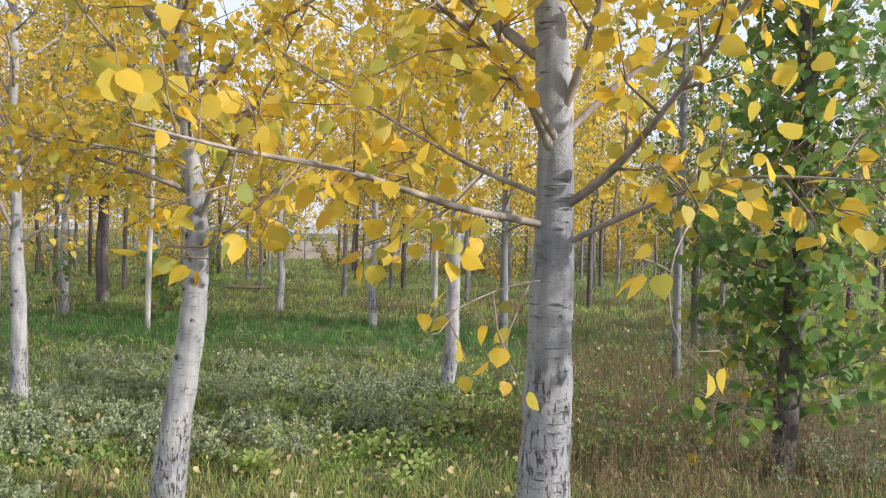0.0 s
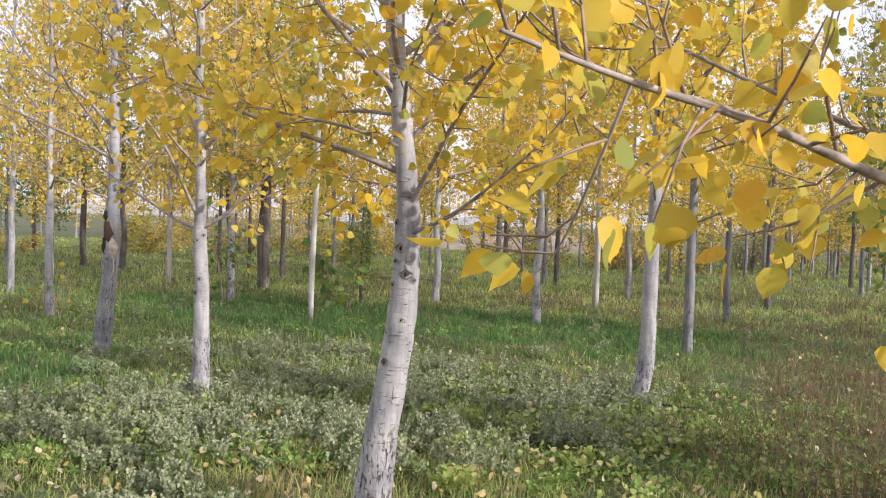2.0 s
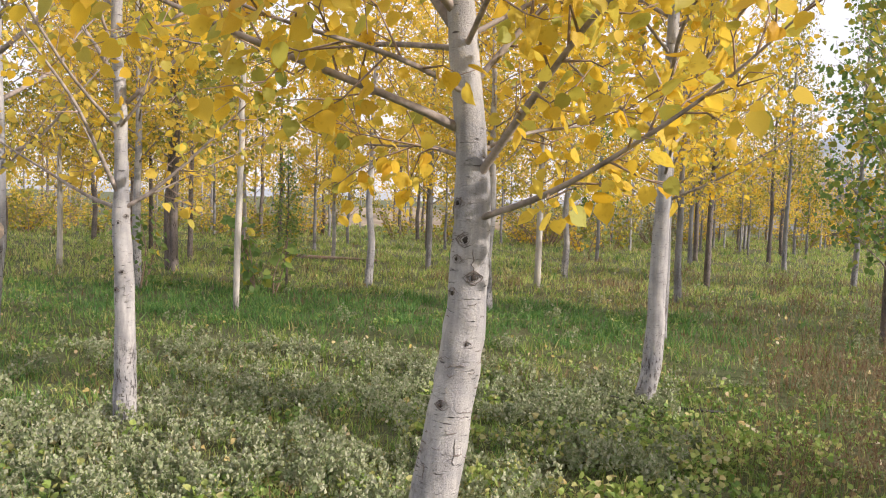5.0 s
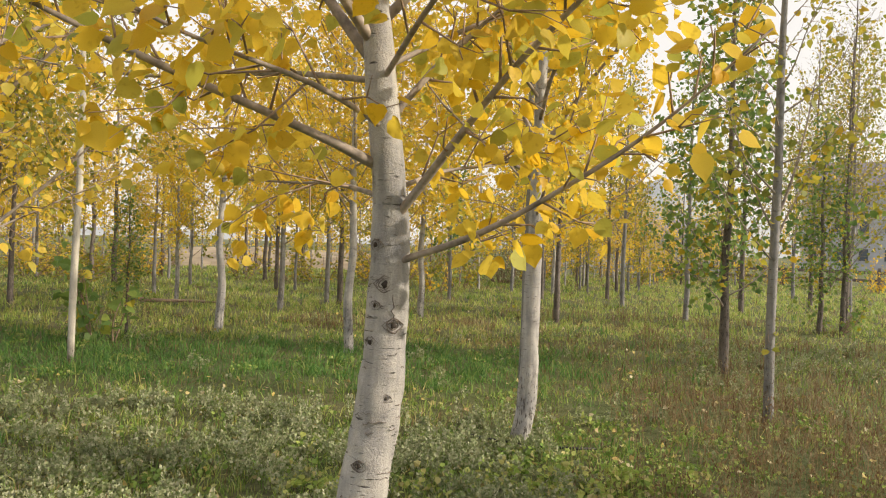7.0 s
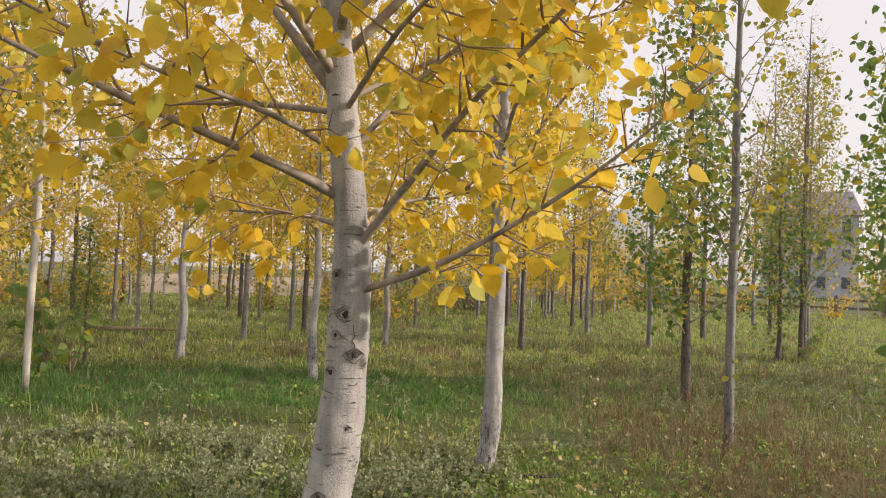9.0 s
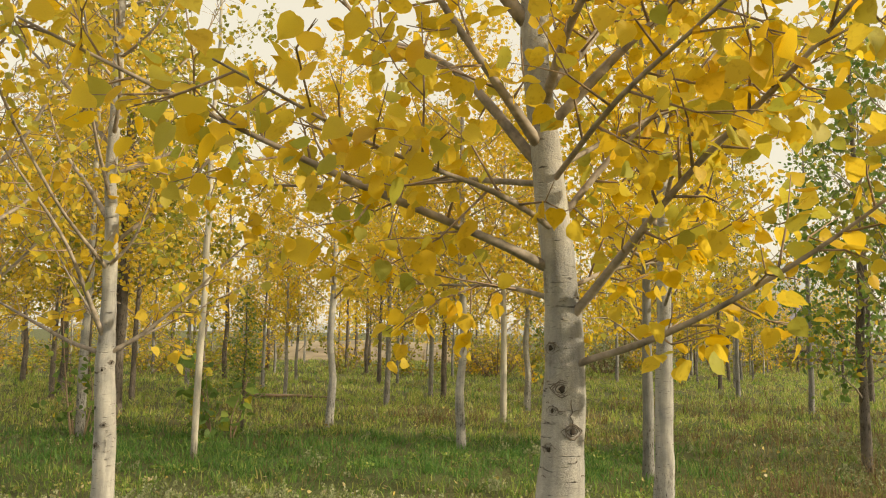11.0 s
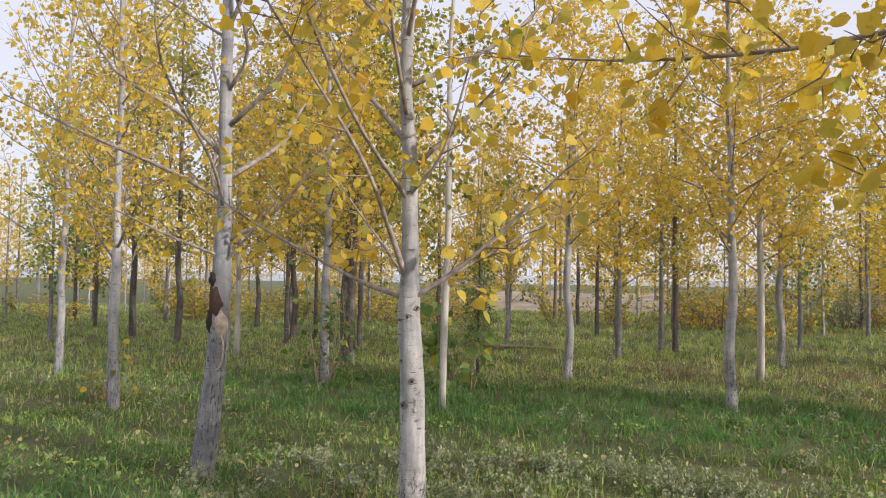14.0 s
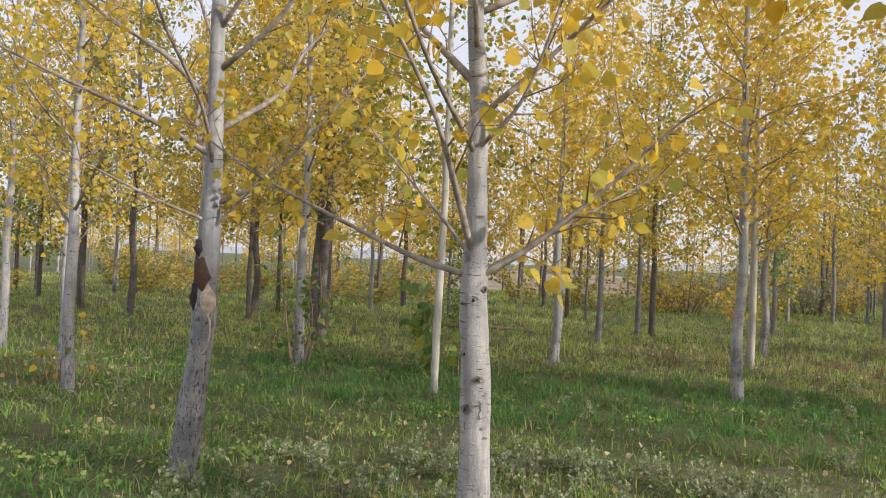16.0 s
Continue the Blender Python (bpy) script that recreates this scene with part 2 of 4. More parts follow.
def smooth_path(pts, steps):
    """Catmull-Rom through a few points."""
    q = [Vector(a) for a in pts]
    q = [q[0] * 2 - q[1]] + q + [q[-1] * 2 - q[-2]]
    out = []
    for i in range(1, len(q) - 2):
        for s in range(steps):
            u = s / steps
            out.append(0.5 * ((2 * q[i]) + (q[i + 1] - q[i - 1]) * u + (2 * q[i - 1] - 5 * q[i] + 4 * q[i + 1] - q[i + 2]) * u * u
                              + (3 * q[i] - q[i - 1] - 3 * q[i + 1] + q[i + 2]) * u ** 3))
    out.append(q[-2])
    return out


# leaf outlines: length along x, width along y, cupped in z
def poplar_outline():
    """A broad, short-tipped poplar blade with a scalloped margin and a sunken midrib."""
    half = [(0.0, 0.0, 0.0), (-0.035, 0.13, 0.02), (0.0, 0.28, 0.045), (0.12, 0.41, 0.06), (0.28, 0.47, 0.055), (0.45, 0.44, 0.035),
            (0.62, 0.34, 0.01), (0.78, 0.19, -0.02), (0.90, 0.07, -0.05)]
    rim = [(x, y * (1 + 0.035 * (-1) ** k), z) for k, (x, y, z) in enumerate(half)]
    rim = rim + [(1.0, 0.0, -0.09)] + [(x, -y, z) for x, y, z in rim[:0:-1]]
    n = len(rim)
    verts = rim + [(0.3, 0.0, -0.012), (0.65, 0.0, -0.03)]
    faces = []
    for k in range(n):
        a, b = k, (k + 1) % n
        near_tip = max(rim[a][0], rim[b][0]) > 0.6
        faces.append((a, n + 1 if near_tip else n, b))
    faces += [(5, n, n + 1), (n - 5, n + 1, n)]
    return np.array(verts), np.array(faces)


LEAF_FINE = poplar_outline()
LEAF_SLIM = (np.array([(0, 0, 0), (0.45, 0.15, 0.03), (1.0, 0, -0.03), (0.45, -0.15, 0.03)]), np.array([(0, 2, 1), (0, 3, 2)]))
LEAF_MID = (np.array([(0, 0, 0), (0.12, 0.42, 0.05), (0.55, 0.40, 0.02), (1.0, 0, -0.08), (0.55, -0.40, 0.02), (0.12, -0.42, 0.05)]),
            np.array([(0, 2, 1), (0, 3, 2), (0, 4, 3), (0, 5, 4)]))
LEAF_FAR = (np.array([(0, 0, 0), (0.4, 0.45, 0.05), (1.0, 0, -0.05), (0.4, -0.45, 0.05)]), np.array([(0, 2, 1), (0, 3, 2)]))


def leaf_frames(directions, g):
    d = directions / np.linalg.norm(directions, axis=1, keepdims=True)
    r = g.normal(size=d.shape) + np.array((0, 0, 0.5))
    n = r - (r * d).sum(1, keepdims=True) * d
    n /= np.linalg.norm(n, axis=1, keepdims=True) + 1e-9
    return d, np.cross(n, d), n


def leaf_cloud(pos, directions, sizes, shape, g):
    tv, tt = shape
    d, s, n = leaf_frames(directions, g)
    curl = g.uniform(0.3, 2.4, size=(len(pos), 1, 1))
    v = pos[:, None, :] + sizes[:, None, None] * (tv[None, :, 0:1] * d[:, None, :] + tv[None, :, 1:2] * s[:, None, :] + curl * tv[None, :, 2:3] * n[:, None, :])
    f = tt[None] + (np.arange(len(pos)) * len(tv))[:, None, None]
    return v.reshape(-1, 3), f.reshape(-1, 3)


LEAF_MESHES = []
for k, curl in enumerate((0.6, 1.3, 2.2, -0.8)):
    me = bpy.data.meshes.new("leaf")
    me.from_pydata([(x, y * (1 - 0.05 * k), z * curl) for x, y, z in LEAF_FINE[0].tolist()], [], LEAF_FINE[1].tolist())
    me.polygons.foreach_set("use_smooth", [True] * len(me.polygons))
    LEAF_MESHES.append(me)


# ---------------------------------------------------------------- trees
def spray(limb, radius, g, spacing, twig_len, leaf_step, size, skip=0.2, bunch=1):
    """Twigs along a limb and the leaves on them: twig tubes, leaf places, directions and sizes."""
    pts = np.array([tuple(q) for q in limb])
    seg = np.linalg.norm(np.diff(pts, axis=0), axis=1)
    run = np.concatenate([[0], np.cumsum(seg)])
    total = run[-1]
    twigs, pos, dirs, sizes = [], [], [], []
    s = total * skip
    if total < 0.75 and bunch < 5:
        spacing, bunch = total * 0.3, 1
    while s < total:
        i = min(np.searchsorted(run, s, side="right") - 1, len(seg) - 1)
        q = pts[i] + (pts[i + 1] - pts[i]) * ((s - run[i]) / max(seg[i], 1e-6))
        along = (pts[i + 1] - pts[i]) / max(seg[i], 1e-6)
        side = g.normal(size=3)
        side -= side.dot(along) * along
        side /= np.linalg.norm(side) + 1e-9
        d = along * g.uniform(0.3, 0.9) + side + np.array((0, 0, g.uniform(-0.1, 0.5)))
        d /= np.linalg.norm(d)
        ln = twig_len * min(1.0, total / 0.7) * g.uniform(0.35, 1.15) * (1.1 - 0.5 * s / total)
        mid = q + d * ln * 0.5 + g.normal(size=3) * 0.02
        end = q + d * ln + np.array((0, 0, g.uniform(-0.02, 0.08) * ln))
        thick = radius * 0.25 * (1 - 0.6 * s / total) + 0.0014
        twigs.append(([q, mid, end], [thick, 0.0026, 0.0012]))
        fork = d * 0.8 + g.normal(size=3) * 0.5
        fork = mid + fork / np.linalg.norm(fork) * ln * g.uniform(0.3, 0.6)
        twigs.append(([mid, (mid + fork) * 0.5 + g.normal(size=3) * 0.012, fork], [0.0021, 0.0016, 0.0009]))
        for u in np.arange(0.25, 1.01, leaf_step / ln):
            p = (q + (mid - q) * u * 2) if u < 0.5 else (mid + (end - mid) * (u - 0.5) * 2)
            for _ in range(bunch):
                ld = d * 0.5 + g.normal(size=3) * 0.75 + np.array((0, 0, -0.65))
                ld /= np.linalg.norm(ld)
                pos.append(p + ld * g.uniform(0.015, 0.07) + g.normal(size=3) * 0.02 * (bunch - 1))
                dirs.append(ld)
                sizes.append(size * g.uniform(0.6, 1.25))
        s += spacing * g.uniform(0.6, 1.5)
    return twigs, pos, dirs, sizes


def grow_limbs(g, axis_at, low, high, count, spread, rise=(0.5, 1.0), radius=0.02):
    limbs = []
    turn = g.uniform(0, 6.28)
    for k in range(count):
        f = (k + g.uniform(0, 0.8)) / count
        z = low + (high - low) * f ** 0.95
        turn += 2.4 + g.uniform(-0.5, 0.5)
        ln = spread * (1 - f) ** 0.65 * g.uniform(0.7, 1.15) + 0.18
        d = Vector((math.cos(turn), math.sin(turn), g.uniform(*rise) + 0.5 * f))
        d.normalize()
        q = Vector(axis_at(z))
        a = q + d * ln * 0.33 + Vector(g.normal(size=3) * 0.03 * ln)
        b = q + d * ln * 0.68 + Vector(g.normal(size=3) * 0.05 * ln) + Vector((0, 0, 0.04 * ln))
        c = q + d * ln + Vector(g.normal(size=3) * 0.05 * ln) + Vector((0, 0, 0.16 * ln))
        limbs.append(([q, a, b, c], radius * (0.35 + 0.65 * (1 - f)) * g.uniform(0.7, 1.2)))
    return limbs


def ribbon_on_trunk(ax, ay, z, turn, rr, pts, width):
    """A thin raised crack wrapped round a trunk: pts are (along, up) in metres from its middle."""
    verts, faces = [], []
    for k, (u, h) in enumerate(pts):
        q0, q1 = pts[max(k - 1, 0)], pts[min(k + 1, len(pts) - 1)]
        du, dh = q1[0] - q0[0], q1[1] - q0[1]
        ln = math.hypot(du, dh) or 1.0
        w = width * (0.35 + 0.65 * math.sin(math.pi * (k + 0.6) / (len(pts) + 0.2)))
        for side, lift in ((-1, -0.002), (0, 0.0022), (1, -0.002)):
            a = turn + (u - side * dh / ln * w) / rr
            r = rr + lift
            verts.append((ax + math.sin(a) * r, ay - math.cos(a) * r, z + h + side * du / ln * w))
    for k in range(len(pts) - 1):
        for c in (0, 1):
            a = 3 * k + c
            faces.append((a, a + 1, a + 4, a + 3))
    return verts, faces


def branch_eye(trunk_ob, ax, ay, z, turn, rr, w, g):
    """The scar of a shed branch: a dark pit within cracked rims, drawn out sideways into brows."""
    rims = []
    for k, (wide, high) in enumerate(((0.75, 0.60), (1.15, 0.85))):
        ring = []
        for i in range(17):
            a = 2 * math.pi * i / 16
            e = 1 + g.normal() * 0.07
            ring.append((w * wide * e * math.cos(a), w * high * e * math.sin(a)))
        rims.append(ribbon_on_trunk(ax, ay, z, turn, rr, ring[:17 - 3 * k], w * 0.11))
    for up in (1, -1):
        brow = [(u * w * 1.7, up * w * (1.05 * (1 - abs(u) ** 1.5)) + g.normal() * w * 0.06) for u in np.linspace(-1, 1, 11)]
        rims.append(ribbon_on_trunk(ax, ay, z, turn, rr, brow, w * 0.10))
    knot = part("knot", joined(rims), KNOT_RIM, trunk_ob, "dark eye-shaped branch scar")
    bm = bmesh.new()
    bmesh.ops.create_icosphere(bm, subdivisions=2, radius=1.0)
    for vv in bm.verts:
        k = 1 + 0.22 * math.sin(9 * vv.co.x + 7 * vv.co.z + 30 * z)
        vv.co = Vector((vv.co.x * w * 0.42 * k, vv.co.y * 0.004, vv.co.z * w * 0.46 * k))
    core = part("scar", bm, KNOT, knot)
    core.location = (ax + math.sin(turn) * (rr + 0.001), ay - math.cos(turn) * (rr + 0.001), z)
    core.rotation_euler = (0, 0, turn)


def bark_marks(tree, trunk_rows, g, count, low, high, upright=0.0):
    """Short cracks across the bark, and upright furrows towards the foot."""
    trunk_ob = [o for o in tree.children if o.name.startswith("trunk")][0]
    zs = [q[2] for q in trunk_rows]
    pieces = []
    for k in range(count):
        f = g.uniform()
        z = low + (high - low) * f ** 1.4
        ax, ay, rr = (float(np.interp(z, zs, [q[c] for q in trunk_rows])) for c in (0, 1, 3))
        turn = g.uniform(-1.35, 1.35)
        if g.uniform() < upright * (1 - f) ** 2:
            ln = g.uniform(0.012, 0.045)
            pts = [(g.normal() * 0.003, ln * u) for u in np.linspace(-1, 1, 8)]
            wide = g.uniform(0.0008, 0.0018)
        else:
            ln, sag = g.uniform(0.004, 0.018), g.uniform(-0.006, 0.006)
            pts = [(ln * u, sag * (1 - u * u) + g.normal() * 0.0012) for u in np.linspace(-1, 1, 7)]
            wide = g.uniform(0.0006, 0.0015)
        pieces.append(ribbon_on_trunk(ax, ay, z, turn, rr * 1.012, pts, wide))
    tagged(part("bark_cracks", joined(pieces), KNOT_RIM, trunk_ob, "fine dark cracks in the bark"), kind="stuff")


def make_tree(name, seed, trunk, top, crown_low, limb_count, spread, bark, foliage, leaf_size, shape, own_limbs=(), spacing=0.13,
              twig_len=0.36, leaf_step=0.075, sides=12, single_leaves=0, rise=(0.5, 1.0), limb_sides=6, skip=0.2, knots=(), bare=0.0, bunch=2, marks=None):
    """A young poplar. trunk: rows (x, y, z, radius) from the base, in the tree's own space; it then runs on to its top."""
    g = np.random.default_rng(seed)
    tree = new(name)
    rows = [Vector(r) for r in trunk]
    last = rows[-1]
    n = max(3, int((top - last.z) / 0.45))
    line = [(r.x, r.y, r.z, r.w) if hasattr(r, "w") else r for r in rows]
    px, py = last.x, last.y
    for k in range(1, n + 1):
        f = k / n
        px += g.normal() * 0.01
        py += g.normal() * 0.01
        line.append((px, py, last.z + (top - last.z) * f, last.w * (1 - f) ** 0.8 + 0.004))
    path = smooth_path([q[:3] for q in line], 7 if shape is LEAF_FINE else 3)
    rad = np.interp([q.z for q in path], [q[2] for q in line], [q[3] for q in line])
    trunk_ob = part("trunk", tube(path, rad, sides, 0.03), bark, tree)
    zs, xs, ys = [q[2] for q in line], [q[0] for q in line], [q[1] for q in line]

    def axis_at(z):
        return (float(np.interp(z, zs, xs)), float(np.interp(z, zs, ys)), z)

    if marks:
        bark_marks(tree, line, g, *marks)
    limbs = [(list(map(Vector, pts)), r) for pts, r in own_limbs]
    limbs += grow_limbs(g, axis_at, crown_low, top - 0.15, limb_count, spread, rise, rad[0] * 0.22)
    all_twigs, pos, dirs, sizes = [], [], [], []
    for pts, r in limbs:
        ax, ay, _ = axis_at(pts[0].z)
        if 0.02 < math.hypot(pts[0].x - ax, pts[0].y - ay) < 0.14:
            pts = [Vector((ax, ay, pts[0].z - 0.03))] + pts
        bend = smooth_path(pts, 3 if shape is LEAF_MID else 4)
        rr = [r * (1 - 0.82 * i / (len(bend) - 1)) for i in range(len(bend))]
        if shape is LEAF_FAR:
            all_twigs.append(tube([bend[0], bend[4], bend[8], bend[-1]], [rr[0], rr[4], rr[8], rr[-1]], 4))
        else:
            part("limb", tube(bend, rr, limb_sides, 0.06), LIMB, tree)
        a, b, c, d = spray(bend, r, g, spacing, twig_len, leaf_step, leaf_size, skip, bunch)
        all_twigs += [tube(q, w, 4) if shape is LEAF_FINE else tube([q[0], q[2]], [w[0], w[2]], 3) for q, w in a]
        pos += b
        dirs += c
        sizes += d
    if all_twigs:
        tagged(part("branchwork", joined(all_twigs), TWIG, tree), kind="stuff")
    pos, dirs, sizes = np.array(pos), np.array(dirs), np.array(sizes)
    if bare:
        keep = g.uniform(size=len(pos)) > bare
        pos, dirs, sizes = pos[keep], dirs[keep], sizes[keep]
    order = np.arange(len(pos))
    if single_leaves:
        order = np.argsort((pos - np.array((0, -1.5, 1.7))) @ np.array((0, 1, 0)) + 0.6 * np.abs(pos[:, 2] - 1.7))
        d, s, nn = leaf_frames(dirs, g)
        for i in order[:single_leaves]:
            ob = new("leaf", LEAF_MESHES[i % 4])
            ob.parent = tree
            m = Matrix((d[i], s[i], nn[i])).transposed().to_4x4() @ Matrix.Scale(float(sizes[i]), 4)
            m.translation = Vector(pos[i])
            ob.matrix_local = m
        order = order[single_leaves:]
    v, f = leaf_cloud(pos[order], dirs[order], sizes[order], shape, g)
    tagged(big_mesh("crown", v, f, foliage, tree, smooth=shape is not LEAF_FAR), kind="stuff")
    for x, y, z, w in knots:
        ax, ay, _ = axis_at(z)
        rr = float(np.interp(z, zs, [q[3] for q in line]))
        branch_eye(trunk_ob, ax, ay, z, math.atan2(x - ax, ay - y), rr, w, g)
    return tree


for me in LEAF_MESHES:
    me.materials.append(YELLOW)


def local(base, pts):
    return [(x - base[0], y - base[1], z) for x, y, z in pts]


def limb(base, pts, r):
    return (local(base, pts), r)


# the stout tree beside which the walk begins
A = (0.40, 2.34)
tree = make_tree("poplar_tree", 11, [(-0.01, 0, -0.12, 0.105), (-0.01, 0, 0.30, 0.09), (-0.01, 0, 0.75, 0.081), (0, 0, 1.1, 0.070), (0.005, 0, 1.45, 0.060), (0.004, 0, 1.81, 0.054), (-0.02, 0, 2.16, 0.050)],
                 5.6, 1.9, 24, 1.4, ROUGH_BARK, YELLOW, 0.055, LEAF_FINE, [
    limb(A, [(0.36, 2.31, 1.53), (0.12, 2.14, 1.57), (-0.148, 1.93, 1.645), (-0.36, 1.70, 1.67), (-0.52, 1.53, 1.70)], 0.015),
    limb(A, [(0.43, 2.33, 1.58), (0.56, 2.18, 1.70), (0.723, 1.962, 1.948), (0.95, 1.70, 2.32)], 0.020),
    limb(A, [(0.44, 2.32, 1.475), (0.60, 2.25, 1.56), (0.85, 2.15, 1.66), (1.20, 1.98, 1.65)], 0.013),
    limb(A, [(0.38, 2.28, 1.80), (0.22, 2.12, 1.98), (0.03, 1.94, 2.09), (-0.35, 1.60, 2.42)], 0.019),
    limb(A, [(0.38, 2.30, 1.76), (0.30, 2.20, 1.90), (0.16, 2.05, 2.14), (0.0, 1.85, 2.5)], 0.020),
    limb(A, [(0.42, 2.32, 1.86), (0.47, 2.25, 2.02), (0.52, 2.15, 2.25), (0.60, 2.0, 2.7)], 0.020),
    limb(A, [(0.43, 2.36, 1.80), (0.62, 2.42, 1.98), (0.85, 2.48, 2.15), (1.15, 2.6, 2.5)], 0.017),
    limb(A, [(0.36, 2.29, 1.365), (0.22, 2.10, 1.345), (0.044, 1.90, 1.275)], 0.004),
    limb(A, [(-0.36, 1.70, 1.67), (-0.45, 1.84, 1.45), (-0.52, 1.92, 1.37)], 0.003),
    limb(A, [(0.82, 2.16, 1.65), (0.63, 1.86, 1.46), (0.60, 1.75, 1.30), (0.66, 1.68, 1.21)], 0.0025),
    limb(A, [(0.36, 2.36, 1.62), (0.15, 2.5, 1.72), (-0.15, 2.65, 1.90), (-0.55, 2.8, 2.15)], 0.012),
], 0.062, 0.36, 0.050, 20, 240, limb_sides=8, skip=0.22, marks=(190, 0.0, 1.75, 0.75))
tree.location = (*A, 0)
tagged(tree, "stout pale poplar with cracked grey bark and yellow leaves", "tree")

# the smooth-barked tree with eye-shaped scars
B = (-1.25, 3.95)
tree = make_tree("poplar_tree", 23, [(-0.13, 0, -0.12, 0.098), (-0.10, 0, 0.3, 0.085), (-0.03, 0, 0.765, 0.073), (0.0, 0, 0.96, 0.068), (0.018, 0, 1.13, 0.063), (0.025, 0, 1.4, 0.057), (0.015, 0, 1.65, 0.050), (-0.02, 0, 1.95, 0.044), (-0.06, 0, 2.35, 0.041)],
                 5.4, 1.9, 26, 1.4, BARK, YELLOW, 0.056, LEAF_FINE, [
    limb(B, [(-1.25, 3.96, 1.68), (-1.45, 3.87, 1.76), (-1.82, 3.70, 1.885), (-2.12, 3.55, 2.0), (-2.5, 3.36, 2.16)], 0.016),
    limb(B, [(-1.19, 3.91, 1.42), (-1.0, 3.78, 1.50), (-0.80, 3.62, 1.63), (-0.61, 3.50, 1.78), (-0.42, 3.36, 1.98)], 0.013),
    limb(B, [(-1.20, 3.92, 1.56), (-1.09, 3.80, 1.72), (-0.94, 3.65, 1.93), (-0.72, 3.45, 2.18), (-0.5, 3.25, 2.5)], 0.017),
    limb(B, [(-1.29, 4.04, 1.95), (-1.60, 4.35, 2.02), (-2.0, 4.72, 2.06), (-2.45, 4.95, 2.12), (-2.95, 5.2, 2.25)], 0.013),
    limb(B, [(-1.28, 4.0, 1.61), (-1.40, 4.2, 1.65), (-1.535, 4.377, 1.66), (-1.85, 4.70, 1.69)], 0.011),
    limb(B, [(-1.28, 3.95, 2.02), (-1.42, 3.85, 2.18), (-1.62, 3.72, 2.42), (-1.8, 3.6, 2.7)], 0.018),
    limb(B, [(-1.22, 4.0, 1.62), (-1.05, 4.15, 1.70), (-0.80, 4.32, 1.76), (-0.5, 4.5, 1.9)], 0.010),
    limb(B, [(-1.22, 3.98, 1.85), (-1.08, 4.0, 2.02), (-0.9, 4.05, 2.2), (-0.62, 4.1, 2.5)], 0.015),
    limb(B, [(-1.27, 3.92, 1.80), (-1.45, 3.70, 1.86), (-1.72, 3.42, 1.90), (-2.0, 3.1, 1.98)], 0.012),
    limb(B, [(-1.27, 3.95, 2.10), (-0.95, 3.88, 2.42), (-0.45, 3.78, 2.72), (0.2, 3.7, 3.0)], 0.016),
    limb(B, [(-1.25, 3.98, 1.98), (-0.85, 4.15, 2.22), (-0.30, 4.35, 2.45), (0.2, 4.5, 2.72)], 0.012),
    limb(B, [(-1.25, 3.90, 1.95), (-1.15, 3.6, 2.08), (-1.0, 3.3, 2.2), (-0.9, 3.0, 2.3)], 0.012),
], 0.062, 0.36, 0.050, 20, 240, limb_sides=8, skip=0.2, marks=(110, 0.1, 1.6, 0.55),
                 knots=[(0.008, -0.052, 1.35, 0.022), (0.035, -0.053, 1.235, 0.020), (-0.022, -0.050, 1.29, 0.013), (-0.035, -0.048, 1.185, 0.016), (0.02, -0.060, 1.03, 0.011), (-0.05, -0.068, 0.84, 0.016), (-0.03, -0.045, 1.46, 0.016)])
tree.location = (*B, 0)
tagged(tree, "pale smooth-barked poplar with dark eye-shaped scars and yellow leaves", "tree")

C = (-3.37, 6.0)
tree = make_tree("poplar_tree", 37, [(0.02, 0, -0.12, 0.075), (0.02, 0, 0.25, 0.067), (0.022, 0, 0.56, 0.061), (0.012, 0, 1.02, 0.055), (-0.004, 0, 1.25, 0.053), (-0.006, 0, 1.48, 0.043), (-0.01, 0, 1.76, 0.038), (-0.02, 0, 2.08, 0.035), (-0.04, 0, 2.36, 0.031)],
                 5.2, 1.7, 26, 1.4, BARK, GOLD, 0.058, LEAF_FINE, [
    limb(C, [(-3.40, 5.98, 1.36), (-3.62, 6.08, 1.42), (-3.95, 6.24, 1.55), (-4.51, 6.48, 1.80), (-5.0, 6.7, 2.1)], 0.017),
    limb(C, [(-3.35, 5.99, 1.36), (-3.18, 6.0, 1.47), (-2.933, 5.99, 1.677), (-2.72, 5.97, 1.88), (-2.50, 5.95, 2.08)], 0.017),
    limb(C, [(-3.39, 5.97, 1.46), (-3.45, 5.84, 1.72), (-3.53, 5.72, 1.98), (-3.72, 5.5, 2.36), (-3.95, 5.3, 2.8)], 0.017),
    limb(C, [(-3.35, 6.02, 1.38), (-3.15, 6.15, 1.50), (-2.9, 6.3, 1.66), (-2.6, 6.5, 1.85)], 0.010),
    limb(C, [(-3.39, 6.02, 1.42), (-3.55, 6.15, 1.60), (-3.8, 6.35, 1.85), (-4.1, 6.6, 2.2)], 0.011),
    limb(C, [(-3.36, 5.97, 1.85), (-3.22, 5.92, 2.0), (-3.1, 5.85, 2.3), (-3.0, 5.8, 2.7)], 0.012),
], 0.085, 0.36, 0.060, 18, 160, limb_sides=8, skip=0.2, bare=0.25, marks=(70, 0.1, 1.5, 0.4),
                 knots=[(0.0, -0.050, 1.27, 0.016), (-0.03, -0.046, 1.07, 0.015), (0.025, -0.050, 0.98, 0.014), (-0.02, -0.055, 0.87, 0.017), (0.04, -0.03, 1.31, 0.013)])
tree.location = (*C, 0)
tagged(tree, "slender pale poplar forking low with thin yellow foliage", "tree")

